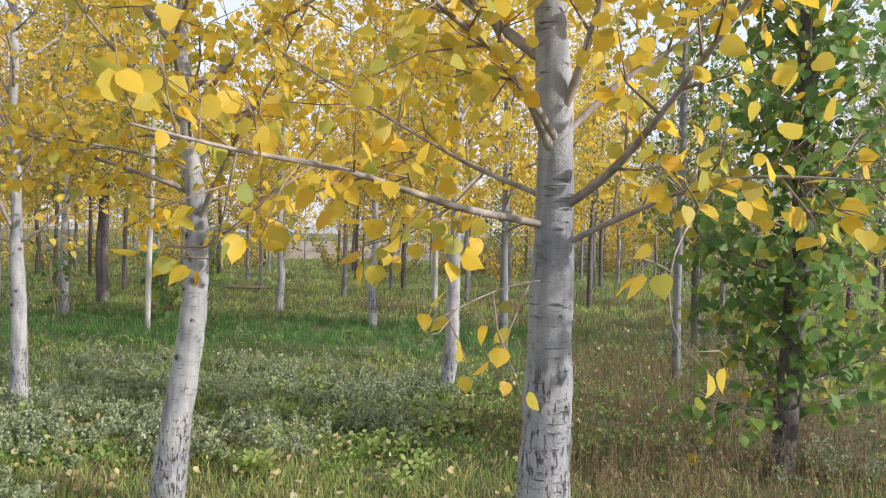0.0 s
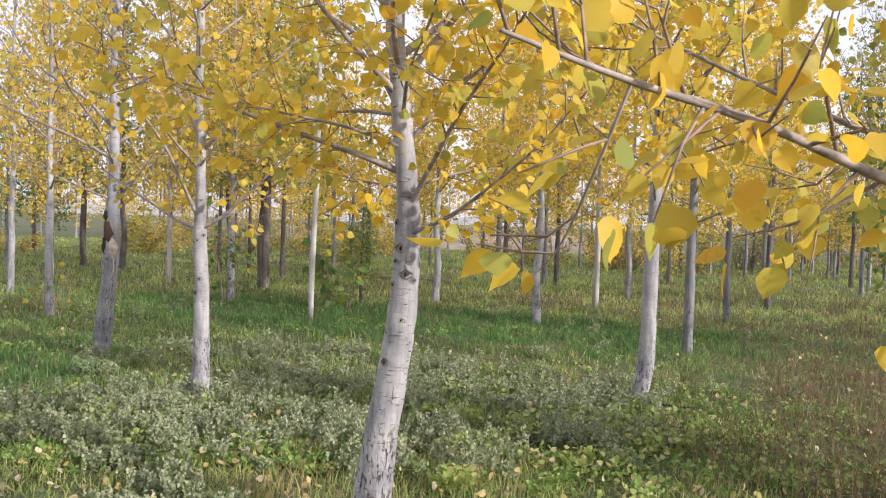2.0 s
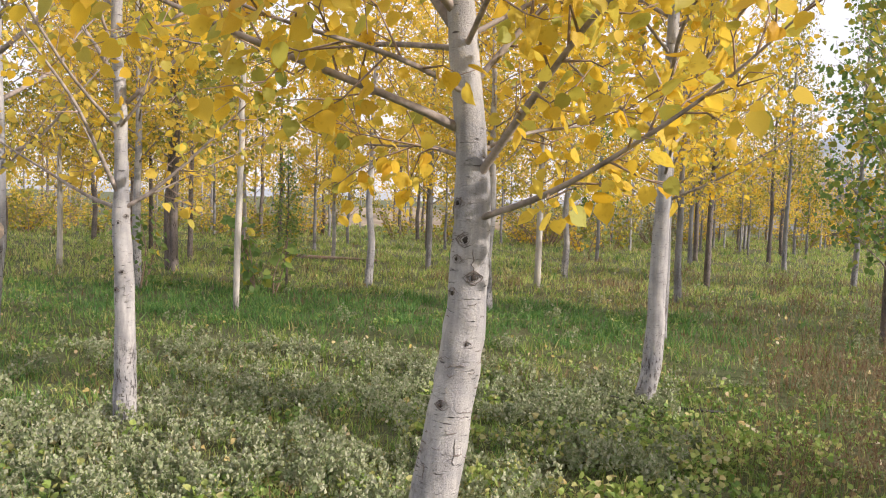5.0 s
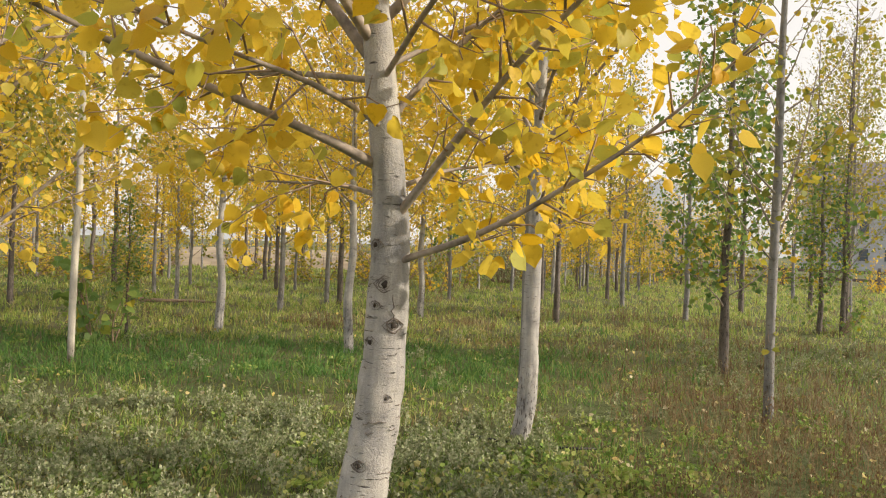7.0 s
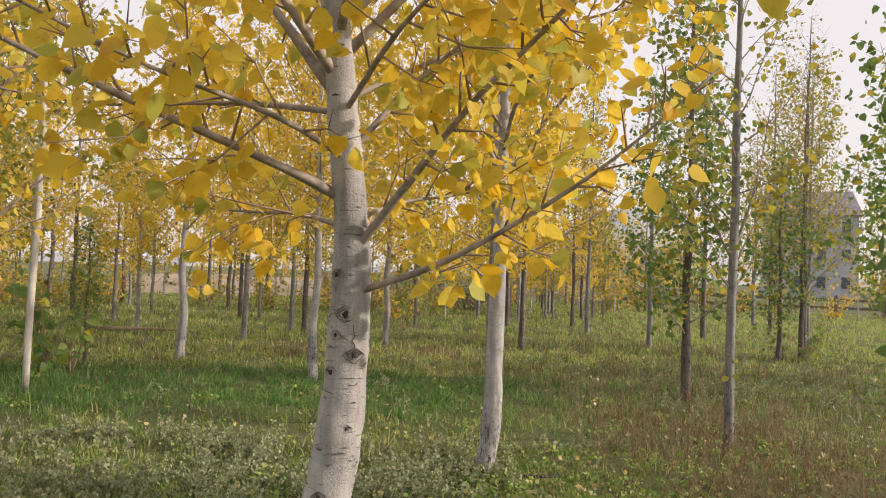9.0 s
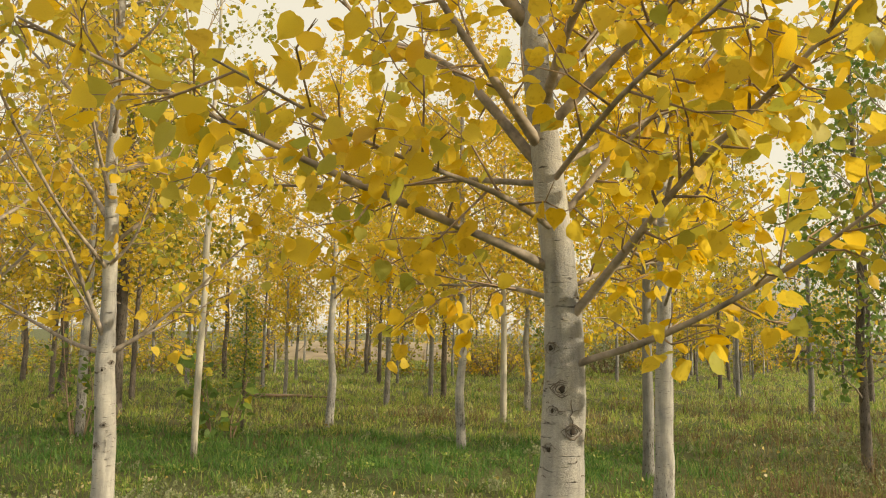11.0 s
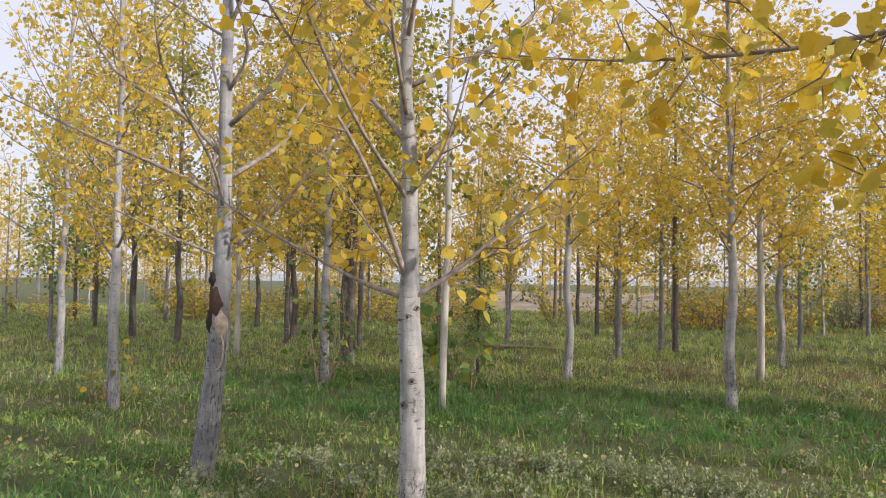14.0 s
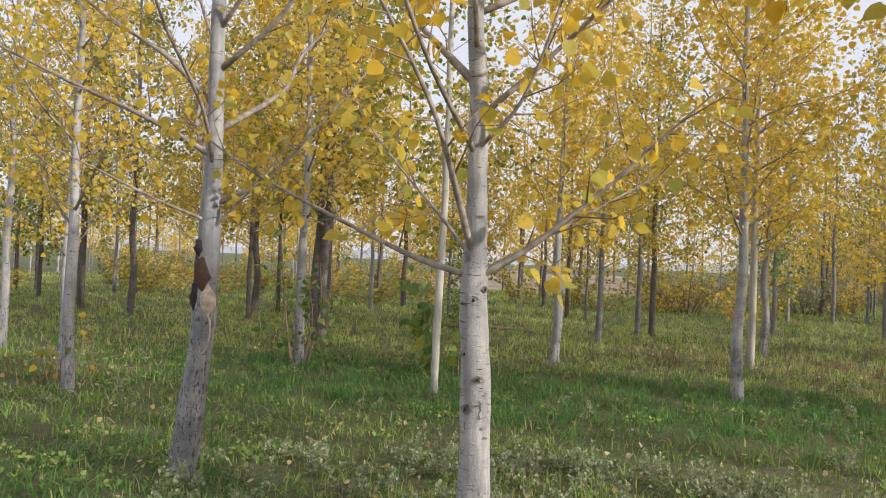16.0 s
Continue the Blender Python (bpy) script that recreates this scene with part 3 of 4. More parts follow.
L = (-5.27, 7.62)
tree = make_tree("poplar_tree", 41, [(-0.13, 0, -0.12, 0.10), (-0.10, 0, 0.04, 0.090), (-0.06, 0, 0.36, 0.084), (-0.02, 0, 0.72, 0.079), (0.01, 0, 1.0, 0.076), (0.018, 0, 1.28, 0.070), (0.02, 0, 1.57, 0.066), (0.025, 0, 1.92, 0.056), (0.025, 0, 2.3, 0.048)],
                 5.6, 1.55, 24, 1.6, ROUGH_BARK, GOLD, 0.058, LEAF_MID, [
    limb(L, [(-5.25, 7.6, 2.0), (-5.6, 7.5, 2.2), (-6.1, 7.35, 2.42), (-6.8, 7.2, 2.75)], 0.028),
    limb(L, [(-5.27, 7.58, 1.60), (-5.55, 7.45, 1.72), (-5.85, 7.3, 1.88), (-6.3, 7.1, 2.1)], 0.016),
    limb(L, [(-5.22, 7.6, 1.55), (-5.0, 7.55, 1.75), (-4.8, 7.5, 1.95), (-4.5, 7.4, 2.3)], 0.016),
], 0.085, 0.42, 0.06, 18, limb_sides=6, bare=0.6, marks=(90, 0.0, 1.1, 1.0))
tree.location = (*L, 0)
tagged(tree, "leaning poplar with furrowed bark and a brown wound", "tree")
# the torn bark on its trunk
trunk_ob = [o for o in tree.children if o.name.startswith("trunk")][0]
bm = bmesh.new()
bmesh.ops.create_uvsphere(bm, u_segments=16, v_segments=12, radius=1.0)
for vv in bm.verts:
    vv.co = Vector((vv.co.x * 0.067 * (1 + 0.10 * math.sin(9 * vv.co.z + 5 * vv.co.y)), vv.co.y * 0.066, vv.co.z * 0.19 * (1 + 0.25 * math.sin(6 * vv.co.x))))
w = part("wound", bm, WOUND, trunk_ob, "dark brown scar of torn bark")
w.location = (0.008, -0.016, 1.27)
for dx, z, wide, high in ((-0.014, 1.425, 0.045, 0.07), (-0.030, 1.12, 0.042, 0.12)):
    bm = bmesh.new()
    bmesh.ops.create_uvsphere(bm, u_segments=14, v_segments=10, radius=1.0)
    for vv in bm.verts:
        k = 1 + 0.22 * math.sin(8 * vv.co.z + 6 * vv.co.x)
        vv.co = Vector((vv.co.x * wide * k, vv.co.y * 0.058, vv.co.z * high * k))
    patch_ob = part("wound", bm, KNOT, trunk_ob, "blackened edge of torn bark")
    patch_ob.location = (dx, -0.022, z)
strip = tube(smooth_path([(0.055, -0.055, 1.02), (0.085, -0.075, 0.97), (0.088, -0.08, 0.88), (0.06, -0.075, 0.80), (0.03, -0.08, 0.78)], 4), [0.006] * 17, 5)
part("bark_strip", strip, BARE_WOOD, trunk_ob, "peeled strip of pale bark")
bm = bmesh.new()
bmesh.ops.create_uvsphere(bm, u_segments=14, v_segments=10, radius=1.0)
for vv in bm.verts:
    vv.co = Vector((vv.co.x * 0.052, vv.co.y * 0.056, vv.co.z * 0.11 * (1 + 0.2 * math.sin(7 * vv.co.x))))
w = part("bare_wood", bm, BARE_WOOD, trunk_ob, "pale stripped wood")
w.location = (0.040, -0.030, 1.10)

D = (0.05, 7.3)
tree = make_tree("poplar_tree", 53, [(-0.08, 0, -0.12, 0.085), (-0.05, 0, 0.0, 0.076), (-0.005, 0, 0.2, 0.073), (0.018, 0, 0.5, 0.069), (0.02, 0, 0.84, 0.064), (0.027, 0, 1.27, 0.059), (0.034, 0, 1.7, 0.052), (0.036, 0, 2.33, 0.043)],
                 5.6, 1.65, 32, 1.75, BARK, YELLOW, 0.064, LEAF_MID, (), 0.075, 0.38, 0.055, 16, bunch=3, marks=(70, 0.0, 1.5, 0.4))
tree.location = (*D, 0)
tagged(tree, "pale curved poplar trunk with yellow crown beside a black hose", "tree")

K = (2.27, 5.0)
tree = make_tree("green_poplar", 61, [(-0.04, 0, -0.12, 0.085), (-0.03, 0, 0.2, 0.078), (0.03, 0, 1.15, 0.072), (0.05, 0, 1.6, 0.068), (0.05, 0, 2.3, 0.058)],
                 5.2, 0.34, 80, 0.50, DARK_BARK, GREEN, 0.084, LEAF_FINE, (), 0.07, 0.32, 0.06, 14, rise=(0.1, 0.8), skip=0.1, bunch=5, bare=0.55)
tree.location = (*K, 0)
tagged(tree, "leafy green poplar with dark trunk and low foliage", "tree")

E = (2.37, 7.9)
tree = make_tree("poplar_tree", 67, [(0, 0, -0.1, 0.046), (-0.01, 0, 0.8, 0.040), (0, 0, 1.6, 0.040), (0.01, 0, 2.2, 0.037)],
                 5.2, 1.8, 22, 1.2, GREY_BARK, OLIVE, 0.07, LEAF_MID, [
    limb((0, 0), [(0, 0, 0.72), (0.02, -0.06, 0.82), (0.03, -0.10, 0.95)], 0.006),
    limb((0, 0), [(0, 0, 0.65), (-0.05, -0.04, 0.74), (-0.08, -0.08, 0.86)], 0.006),
    limb((0, 0), [(0, 0, 1.75), (0.10, -0.05, 2.1), (0.20, -0.08, 2.55), (0.28, -0.1, 3.1)], 0.016),
    limb((0, 0), [(0, 0, 1.55), (0.16, 0.06, 1.85), (0.38, 0.10, 2.2), (0.62, 0.15, 2.65)], 0.011),
    limb((0, 0), [(0, 0, 1.65), (-0.14, 0.05, 1.95), (-0.30, 0.08, 2.35), (-0.42, 0.10, 2.9)], 0.011),
    limb((0, 0), [(0, 0, 1.40), (-0.22, -0.05, 1.6), (-0.50, -0.10, 1.9), (-0.75, -0.12, 2.3)], 0.009)], 0.10, 0.34, 0.07, 10, bare=0.3)
tree.location = (*E, 0)
tagged(tree, "thin grey poplar with sparse leaves and a basal shoot", "tree")


# ---- the plantation: a few grown models, copied to the planting places
def model(seed, **kw):
    g = np.random.default_rng(seed)
    bow = g.normal(size=8) * 0.016
    a = dict(trunk=[(0, 0, -0.12, 0.066), (bow[0] * 0.3, bow[1] * 0.3, 0.25, 0.059), (bow[0], bow[1], 0.75, 0.055), (bow[2], bow[3], 1.4, 0.049), (bow[4], bow[5], 2.2, 0.040), (bow[6], bow[7], 3.2, 0.030)], top=6.6, crown_low=1.4,
             limb_count=40, rise=(0.3, 1.0), spread=1.5, bark=BARK, foliage=YELLOW, leaf_size=0.060, shape=LEAF_MID, spacing=0.115, twig_len=0.44, leaf_step=0.058, sides=10, limb_sides=5, bunch=4)
    a.update(kw)
    return make_tree(kw.pop("kind_name", "poplar_tree"), seed, **{k: v for k, v in a.items() if k != "kind_name"})


MODELS = {
    "yellow": [model(101), model(102, crown_low=1.75, foliage=GOLD), model(103, top=7.0, spread=1.6, bark=GREY_BARK)],
    "thinning": [model(112, foliage=GOLD, bare=0.6, twig_len=0.5), model(113, foliage=YELLOW, bare=0.5, crown_low=1.5, twig_len=0.5)],
    "white": [model(104, bark=WHITE_BARK, foliage=GOLD, trunk=[(0, 0, -0.1, 0.062), (0.02, 0, 1.1, 0.058), (0, 0, 2.2, 0.045)])],
    "thin": [model(105, bark=WHITE_BARK, foliage=OLIVE, trunk=[(0, 0, -0.1, 0.036), (0.01, 0, 0.94, 0.040), (0.05, 0, 2.05, 0.036)], spread=1.0, limb_count=18)],
    "dark": [model(106, bark=DARK_BARK, foliage=GOLD), model(107, bark=DARK_BARK, foliage=OLIVE, crown_low=1.3)],
    "green": [model(108, bark=DARK_BARK, foliage=GREEN, crown_low=0.7, leaf_size=0.075, limb_count=40, spread=0.85, top=5.6, bare=0.45, bunch=5), model(109, bark=GREY_BARK, foliage=GREEN, crown_low=0.9, leaf_size=0.075, limb_count=38, spread=0.9, top=5.8, bare=0.5, bunch=5)],
    "sparse": [model(110, bark=DARK_BARK, foliage=OLIVE, crown_low=1.2, spread=1.7, bare=0.75, limb_count=34, rise=(0.7, 1.4)), model(111, bark=GREY_BARK, foliage=OLIVE, crown_low=1.3, bare=0.55, rise=(0.9, 1.6), spread=1.7)],
}
FAR = [model(121, leaf_size=0.105, shape=LEAF_FAR, spacing=0.30, crown_low=1.0, bunch=4, leaf_step=0.085, limb_count=24, rise=(0.2, 0.9), limb_sides=4, sides=6, foliage=GOLD, bark=GREY_BARK),
       model(122, leaf_size=0.105, shape=LEAF_FAR, spacing=0.30, crown_low=1.0, bunch=4, leaf_step=0.085, limb_count=24, rise=(0.2, 0.9), limb_sides=4, sides=6, foliage=YELLOW, bark=DARK_BARK),
       model(123, leaf_size=0.105, shape=LEAF_FAR, spacing=0.30, crown_low=1.0, bunch=4, leaf_step=0.085, limb_count=24, rise=(0.2, 0.9), limb_sides=4, sides=6, foliage=OLIVE, bark=GREY_BARK, top=5.8),
       model(124, leaf_size=0.105, shape=LEAF_FAR, spacing=0.30, crown_low=1.0, bunch=4, leaf_step=0.085, limb_count=24, rise=(0.2, 0.9), limb_sides=4, sides=6, foliage=GOLD, bark=BARK, top=6.0)]
LABELS = {"yellow": "slim pale poplar with a yellow autumn crown", "thinning": "pale poplar with bare twigs and few yellow leaves", "white": "white-barked slim poplar with golden leaves", "thin": "thin white sapling trunk with olive leaves",
          "dark": "dark-trunked poplar with golden leaves in the plantation", "green": "young poplar still in green leaf", "sparse": "nearly bare poplar with steep thin limbs"}
used = set()


def plant(kind, places, label=""):
    for x, y, *size in places:
        size = size[0] if size else 1.0
        src = MODELS[kind] if kind in MODELS else FAR
        ob = src[int(rng.integers(len(src)))]
        turn, wide = float(rng.uniform(0, 360)), size * float(rng.uniform(0.92, 1.08))
        m = pose(x, y, 0, 0, 0, turn) @ Matrix.Diagonal((wide, wide, size * float(rng.uniform(0.93, 1.07)), 1))
        if ob.name not in used:
            used.add(ob.name)
            ob.matrix_world = m
        else:
            ob = copy_thing(ob, m)
        tagged(ob, label or LABELS[kind], "tree", "trees of the plantation")


plant("yellow", [(0.71, 9.99), (-1.19, 11.8, 1.02), (-3.2, 14.06, 1.05), (-2.48, 17.2), (-6.41, 12.53), 
                 (0.3, 17.0), (1.72, 13.5), (-4.8, 18.8, 0.8), (-5.9, 21.6, 0.8), (-8.1, 22.4), (-1.6, 19.4)])
plant("thinning", [(-7.83, 9.95, 1.02), (-10.55, 12.35), (-8.62, 10.92, 0.8)])
plant("white", [(-0.36, 15.02), (-9.25, 15.3, 0.9)])
plant("thin", [(-4.36, 10.93)])
plant("dark", [(-7.0, 15.2, 1.3), (-7.2, 15.45, 1.1), (-9.6, 18.2), (-7.8, 17.9), (-9.75, 20.2), (-1.3, 19.5, 0.8), (2.87, 16.1), (-3.06, 23.5), (-12.1, 17.9), (-13.75, 18.6), (-10.1, 19.65), (-12.7, 22.9)])
plant("green", [(3.39, 10.6, 1.0), (5.9, 16.9), (6.2, 9.95, 1.25), (1.5, 21.2, 0.9), (7.76, 15.15, 0.8), (-4.45, 13.6, 0.42), (-14.5, 16.8, 0.9), (9.7, 14.55, 0.9), (9.9, 10.6, 1.1), (-16.7, 21.1)])
plant("sparse", [(9.2, 16.4, 1.1), (8.35, 15.3, 0.8), (5.94, 20.6, 1.0), (6.52, 23.3, 0.9), (4.24, 25.9, 0.9), (3.86, 21.3), (4.2, 22.1), (8.6, 19.5), (10.6, 18.2), (11.8, 21.5), (13.5, 25.0)])
# unseen trees added for shade, carrying the rows on beside and behind the walker
plant("yellow", [(4.4, -1.7), (-2.6, -1.6), (-4.6, 0.6), (-7.2, 3.4)])
spots = []
for i in range(-14, 4):
    for j in range(8):
        x, y = i * 2.5 + 1.2 * (j % 2) + rng.uniform(-0.7, 0.7), 24.5 + j * 3.1 + rng.uniform(-0.9, 0.9)
        if y > 31 and -12 < x < 2.0 and rng.uniform() < 0.4:
            continue
        if x < -8 and rng.uniform() < 0.4:
            continue
        if -0.8 < x < 2.6 and y < 31:
            continue
        spots.append((x, y, rng.uniform(0.8, 1.15)))
for i in range(18):
    spots.append((rng.uniform(-36, -15), rng.uniform(9, 25), rng.uniform(0.85, 1.1)))
for i in range(24):
    spots.append((rng.uniform(8, 44), rng.uniform(30, 52), rng.uniform(0.6, 1.0)))
for i in range(26):
    spots.append((rng.uniform(7, 22), rng.uniform(26, 46), rng.uniform(0.6, 0.95)))
for i in range(12):
    spots.append((rng.uniform(2.5, 12), rng.uniform(30, 40), rng.uniform(0.6, 0.9)))
for i in range(28):
    spots.append((rng.uniform(-42, 3), rng.uniform(38, 62), rng.uniform(0.9, 1.3)))
plant("far", spots, "distant yellow poplar in the plantation rows")
for group in list(MODELS.values()) + [FAR]:
    for ob in group:
        if ob.name not in used:
            ob.location = (-30, 40, 0)


# ---------------------------------------------------------------- shrubs
def shrub(name, seed, place, height, stems, foliage, leaf, label, lean=0.6, bare=0.0, bark=TWIG):
    g = np.random.default_rng(seed)
    root = new(name)
    pos, dirs, sizes, tw = [], [], [], []
    for k in range(stems):
        a, ln = g.uniform(0, 6.28), height * g.uniform(0.6, 1.1)
        d = Vector((math.cos(a) * lean, math.sin(a) * lean, 1)).normalized()
        q = Vector((math.cos(a) * 0.06 * stems ** 0.5, math.sin(a) * 0.06 * stems ** 0.5, -0.03))
        bend = smooth_path([q, q + d * ln * 0.5 + Vector(g.normal(size=3) * 0.04), q + d * ln + Vector(g.normal(size=3) * 0.06)], 4)
        part("stem", tube(bend, [0.011 * height * (1 - 0.8 * i / 8) for i in range(len(bend))], 5), bark, root)
        a, b, c, e = spray(bend, 0.01, g, 0.10, 0.30 * height ** 0.5, leaf * 0.9, leaf, 0.15)
        tw += [tube(x, w, 3) for x, w in a]
        pos += b
        dirs += c
        sizes += e
    tagged(part("branchwork", joined(tw), TWIG, root), kind="stuff")
    keep = g.uniform(size=len(pos)) >= bare
    v, f = leaf_cloud(np.array(pos)[keep], np.array(dirs)[keep], np.array(sizes)[keep], LEAF_MID, g)
    tagged(big_mesh("foliage", v, f, foliage, root), kind="stuff")
    root.location = (*place, 0)
    return tagged(root, label, "shrub")


shrub("shrub", 201, (0.7, 28.4), 2.3, 26, OLIVE, 0.07, "dark spreading bare-stemmed shrub at the wood's edge", 0.9, 0.4)
shrub("shrub", 202, (5.0, 31.0), 1.9, 22, SAGE, 0.07, "rounded grey-green bush in the open field", 0.8)
shrub("sapling", 203, (-8.05, 10.2), 0.85, 5, OLIVE, 0.07, "low yellow-green sapling beside a trunk", 0.4)
shrub("sapling", 204, (-4.5, 12.6), 1.3, 8, GREEN, 0.15, "dark green broad-leaved sapling behind a thin trunk", 0.3)
shrub("sapling", 205, (7.9, 15.0), 1.1, 9, GREEN, 0.08, "green undergrowth at a trunk's foot", 0.7)
shrub("sapling", 206, (-6.35, 12.4), 1.6, 4, GREEN, 0.09, "green shoots growing round a grey trunk", 0.15)
shrub("sapling", 207, (2.4, 18.0), 0.6, 5, OLIVE, 0.06, "small olive weed bush in the grass", 0.7)
shrub("sapling", 208, (9.4, 12.6), 0.9, 8, GREEN, 0.07, "low green bush in dry grass", 0.9)

under = [shrub("shrub", 220 + k, (-20 + 3 * k, 30), 1.5, 9, m, 0.10, "low yellowing undergrowth shrub among far trunks", 0.6) for k, m in enumerate((OLIVE, GOLD, OLIVE))]
for k in range(48):
    copy_thing(under[k % 3], pose(rng.uniform(-26, 3.0), rng.uniform(23.5, 40), 0, 0, 0, rng.uniform(0, 360)) @ Matrix.Diagonal((1.1, 1.1, float(rng.uniform(0.5, 1.1)), 1)))
for k in range(22):
    copy_thing(under[k % 3], pose(rng.uniform(1.5, 22), rng.uniform(29, 42), 0, 0, 0, rng.uniform(0, 360)))

# ---------------------------------------------------------------- ground
def undulate(x, y):
    a = noise.noise(Vector((x * 0.35, y * 0.35, 1.7))) * 0.05 + noise.noise(Vector((x * 1.6, y * 1.6, 4.0))) * 0.03
    return a * max(0.0, 1 - math.hypot(x, y - 6) / 60) - 0.01


N = 140
axis = [math.copysign(abs(u) * 22 + abs(u) ** 7 * 900, u) for u in np.linspace(-1, 1, N)]
verts = [(x, y + 6, undulate(x, y + 6)) for y in axis for x in axis]
tris = []
for j in range(N - 1):
    for i in range(N - 1):
        a = j * N + i
        tris += [(a, a + 1, a + N + 1), (a, a + N + 1, a + N)]
ground = big_mesh("ground", np.array(verts), np.array(tris), GROUND, smooth=True)
tagged(ground, "uneven meadow soil under grass and leaf litter", "ground", kind="structure")

# pale earth bank beyond the wood
cols, rws = 60, 14
verts, faces = [], []
for j in range(rws):
    f = j / (rws - 1)
    for i in range(cols):
        x = -13 + 16 * i / (cols - 1)
        edge = min(1, (i / (cols - 1)) * 8, (1 - i / (cols - 1)) * 6)
        z = -0.2 + 1.15 * edge * f ** 0.8 * (1 - 0.15 * f) + 0.3 * f * noise.noise(Vector((x * 0.4, f * 3, 2)))
        verts.append((x, 38.0 + 13 * f + 0.8 * noise.noise(Vector((x * 0.2, 0, 9))), z))
for j in range(rws - 1):
    for i in range(cols - 1):
        a = j * cols + i
        faces.append((a, a + 1, a + cols + 1, a + cols))
tagged(part("backdrop_bank", (verts, faces), EARTH), "bare pale earth bank beyond the trees", "bank", kind="structure")

# far hills, the haze over them painted as pale blue-grey
verts, faces = [], []
for i in range(120):
    bearing = -75 + 150 * i / 119
    a = math.radians(bearing)
    h = 4 + 3 * noise.noise(Vector((i * 0.07, 0.3, 0))) + 2.0 * noise.noise(Vector((i * 0.35, 5, 0))) + 38 * math.exp(-((bearing - 24) / 6.5) ** 2)
    for r, z in ((380, -3), (420, h * 0.7), (470, h)):
        verts.append((math.sin(a) * r, math.cos(a) * r, z))
for i in range(119):
    for k in range(2):
        a = 3 * i + k
        faces.append((a, a + 3, a + 4, a + 1))
tagged(part("backdrop_hills", (verts, faces), HILL), "low hills on the horizon, haze painted into their colour", "hills", kind="structure")


# ---------------------------------------------------------------- far houses and fence
def box(lo, hi, bevel=0.0):
    bm = bmesh.new()
    bmesh.ops.create_cube(bm, size=1.0)
    for v in bm.verts:
        v.co = Vector([lo[k] + (hi[k] - lo[k]) * (v.co[k] + 0.5) for k in range(3)])
    if bevel:
        bmesh.ops.bevel(bm, geom=bm.edges[:], offset=bevel, segments=1, affect="EDGES")
    return bm


def house(place, turn, width, depth, height, roof_h, storeys, bays, label):
    h = new("house")
    part("wall", box((-width / 2, 0, -0.3), (width / 2, depth, height)), WALL, h, smooth=False)
    o = 0.4
    v = [(-width / 2 - o, -o, height), (width / 2 + o, -o, height), (width / 2 + o, depth + o, height), (-width / 2 - o, depth + o, height),
         (-width / 2 + 0.2, depth / 2, height + roof_h), (width / 2 - 0.2, depth / 2, height + roof_h)]
    part("roof", (v, [(0, 1, 5, 4), (2, 3, 4, 5), (1, 2, 5), (3, 0, 4), (3, 2, 1, 0)]), ROOF, h, smooth=False)
    for s in range(storeys):
        for b in range(bays):
            x = -width / 2 + width * (b + 0.5) / bays
            z = 1.0 + s * height / storeys
            w = part("window", box((x - 0.55, -0.06, z), (x + 0.55, -0.004, z + 1.5)), WALL, h, smooth=False)
            part("pane", box((x - 0.45, -0.075, z + 0.1), (x + 0.45, -0.064, z + 1.4)), GLASS, w, smooth=False)
    h.location, h.rotation_euler = (*place, 0), (0, 0, math.radians(turn))
    return tagged(h, label, "house")


house((55.5, 80), -32, 10, 9, 9.4, 3.2, 3, 4, "pale grey three-storey house with a slate roof")
house((17.5, 60), -10, 7, 6, 2.7, 1.4, 1, 3, "small pale house beyond the field")
house((26, 62), -20, 8, 6, 2.8, 1.4, 1, 3, "small pale house beyond the field")
fence = new("fence")
for k in range(15):
    part("post", box((k * 2 - 0.06, -0.06, -0.1), (k * 2 + 0.06, 0.06, 1.0), 0.01), RAIL, fence, smooth=False)
for k in range(14):
    for z in (0.35, 0.72):
        part("rail", box((k * 2 + 0.06, -0.03, z), (k * 2 + 1.94, 0.03, z + 0.13), 0.01), RAIL, fence, smooth=False)
fence.location, fence.rotation_euler = (14.5, 38.5, 0), (0, 0, math.radians(-30))
tagged(fence, "dark weathered post-and-rail fence", "fence")

# ---------------------------------------------------------------- small things on the ground
h = part("garden_hose", tube(smooth_path([(-0.36, 7.36, 0.05), (-0.18, 7.24, 0.035), (0.06, 7.12, 0.03), (0.34, 7.03, 0.03), (0.52, 7.05, 0.02)], 6), [0.011] * 25, 8), HOSE)
tagged(h, "black irrigation hose lying in grass by a trunk", "hose")
b = part("dead_branch", tube(smooth_path([(-5.6, 18.7, 0.06), (-5.0, 18.55, 0.07), (-4.4, 18.65, 0.06), (-3.7, 18.5, 0.05)], 4), np.linspace(0.05, 0.02, 13), 6, 0.1), TWIG)
tagged(b, "fallen bare branch lying in the grass", "branch")


# ---------------------------------------------------------------- grass and herbs
def field(x, y, s, seed):
    return noise.noise(Vector((x * s, y * s, seed)))


def scatter(n, near, far, half, g):
    """Places over the meadow, thinning with distance."""
    d = near + (far - near) * g.uniform(size=n) ** 1.7
    a = g.uniform(-half, half, size=n)
    return np.stack([-1.3 + d * np.sin(a), 1.2 + d * np.cos(a)], 1), d


def russet_zone(x, y):
    return 0.6 * math.exp(-((x - 6.0) / 3.0) ** 2 - ((y - 12.5) / 4.0) ** 2) + math.exp(-((x - 2.6) / 1.9) ** 2 - ((y - 7.8) / 4.2) ** 2) + 0.9 * math.exp(-((x + 1.6) / 1.9) ** 2 - ((y - 15.4) / 1.1) ** 2) + 0.7 * math.exp(-((x - 3.4) / 2.5) ** 2 - ((y - 17) / 2.2) ** 2)


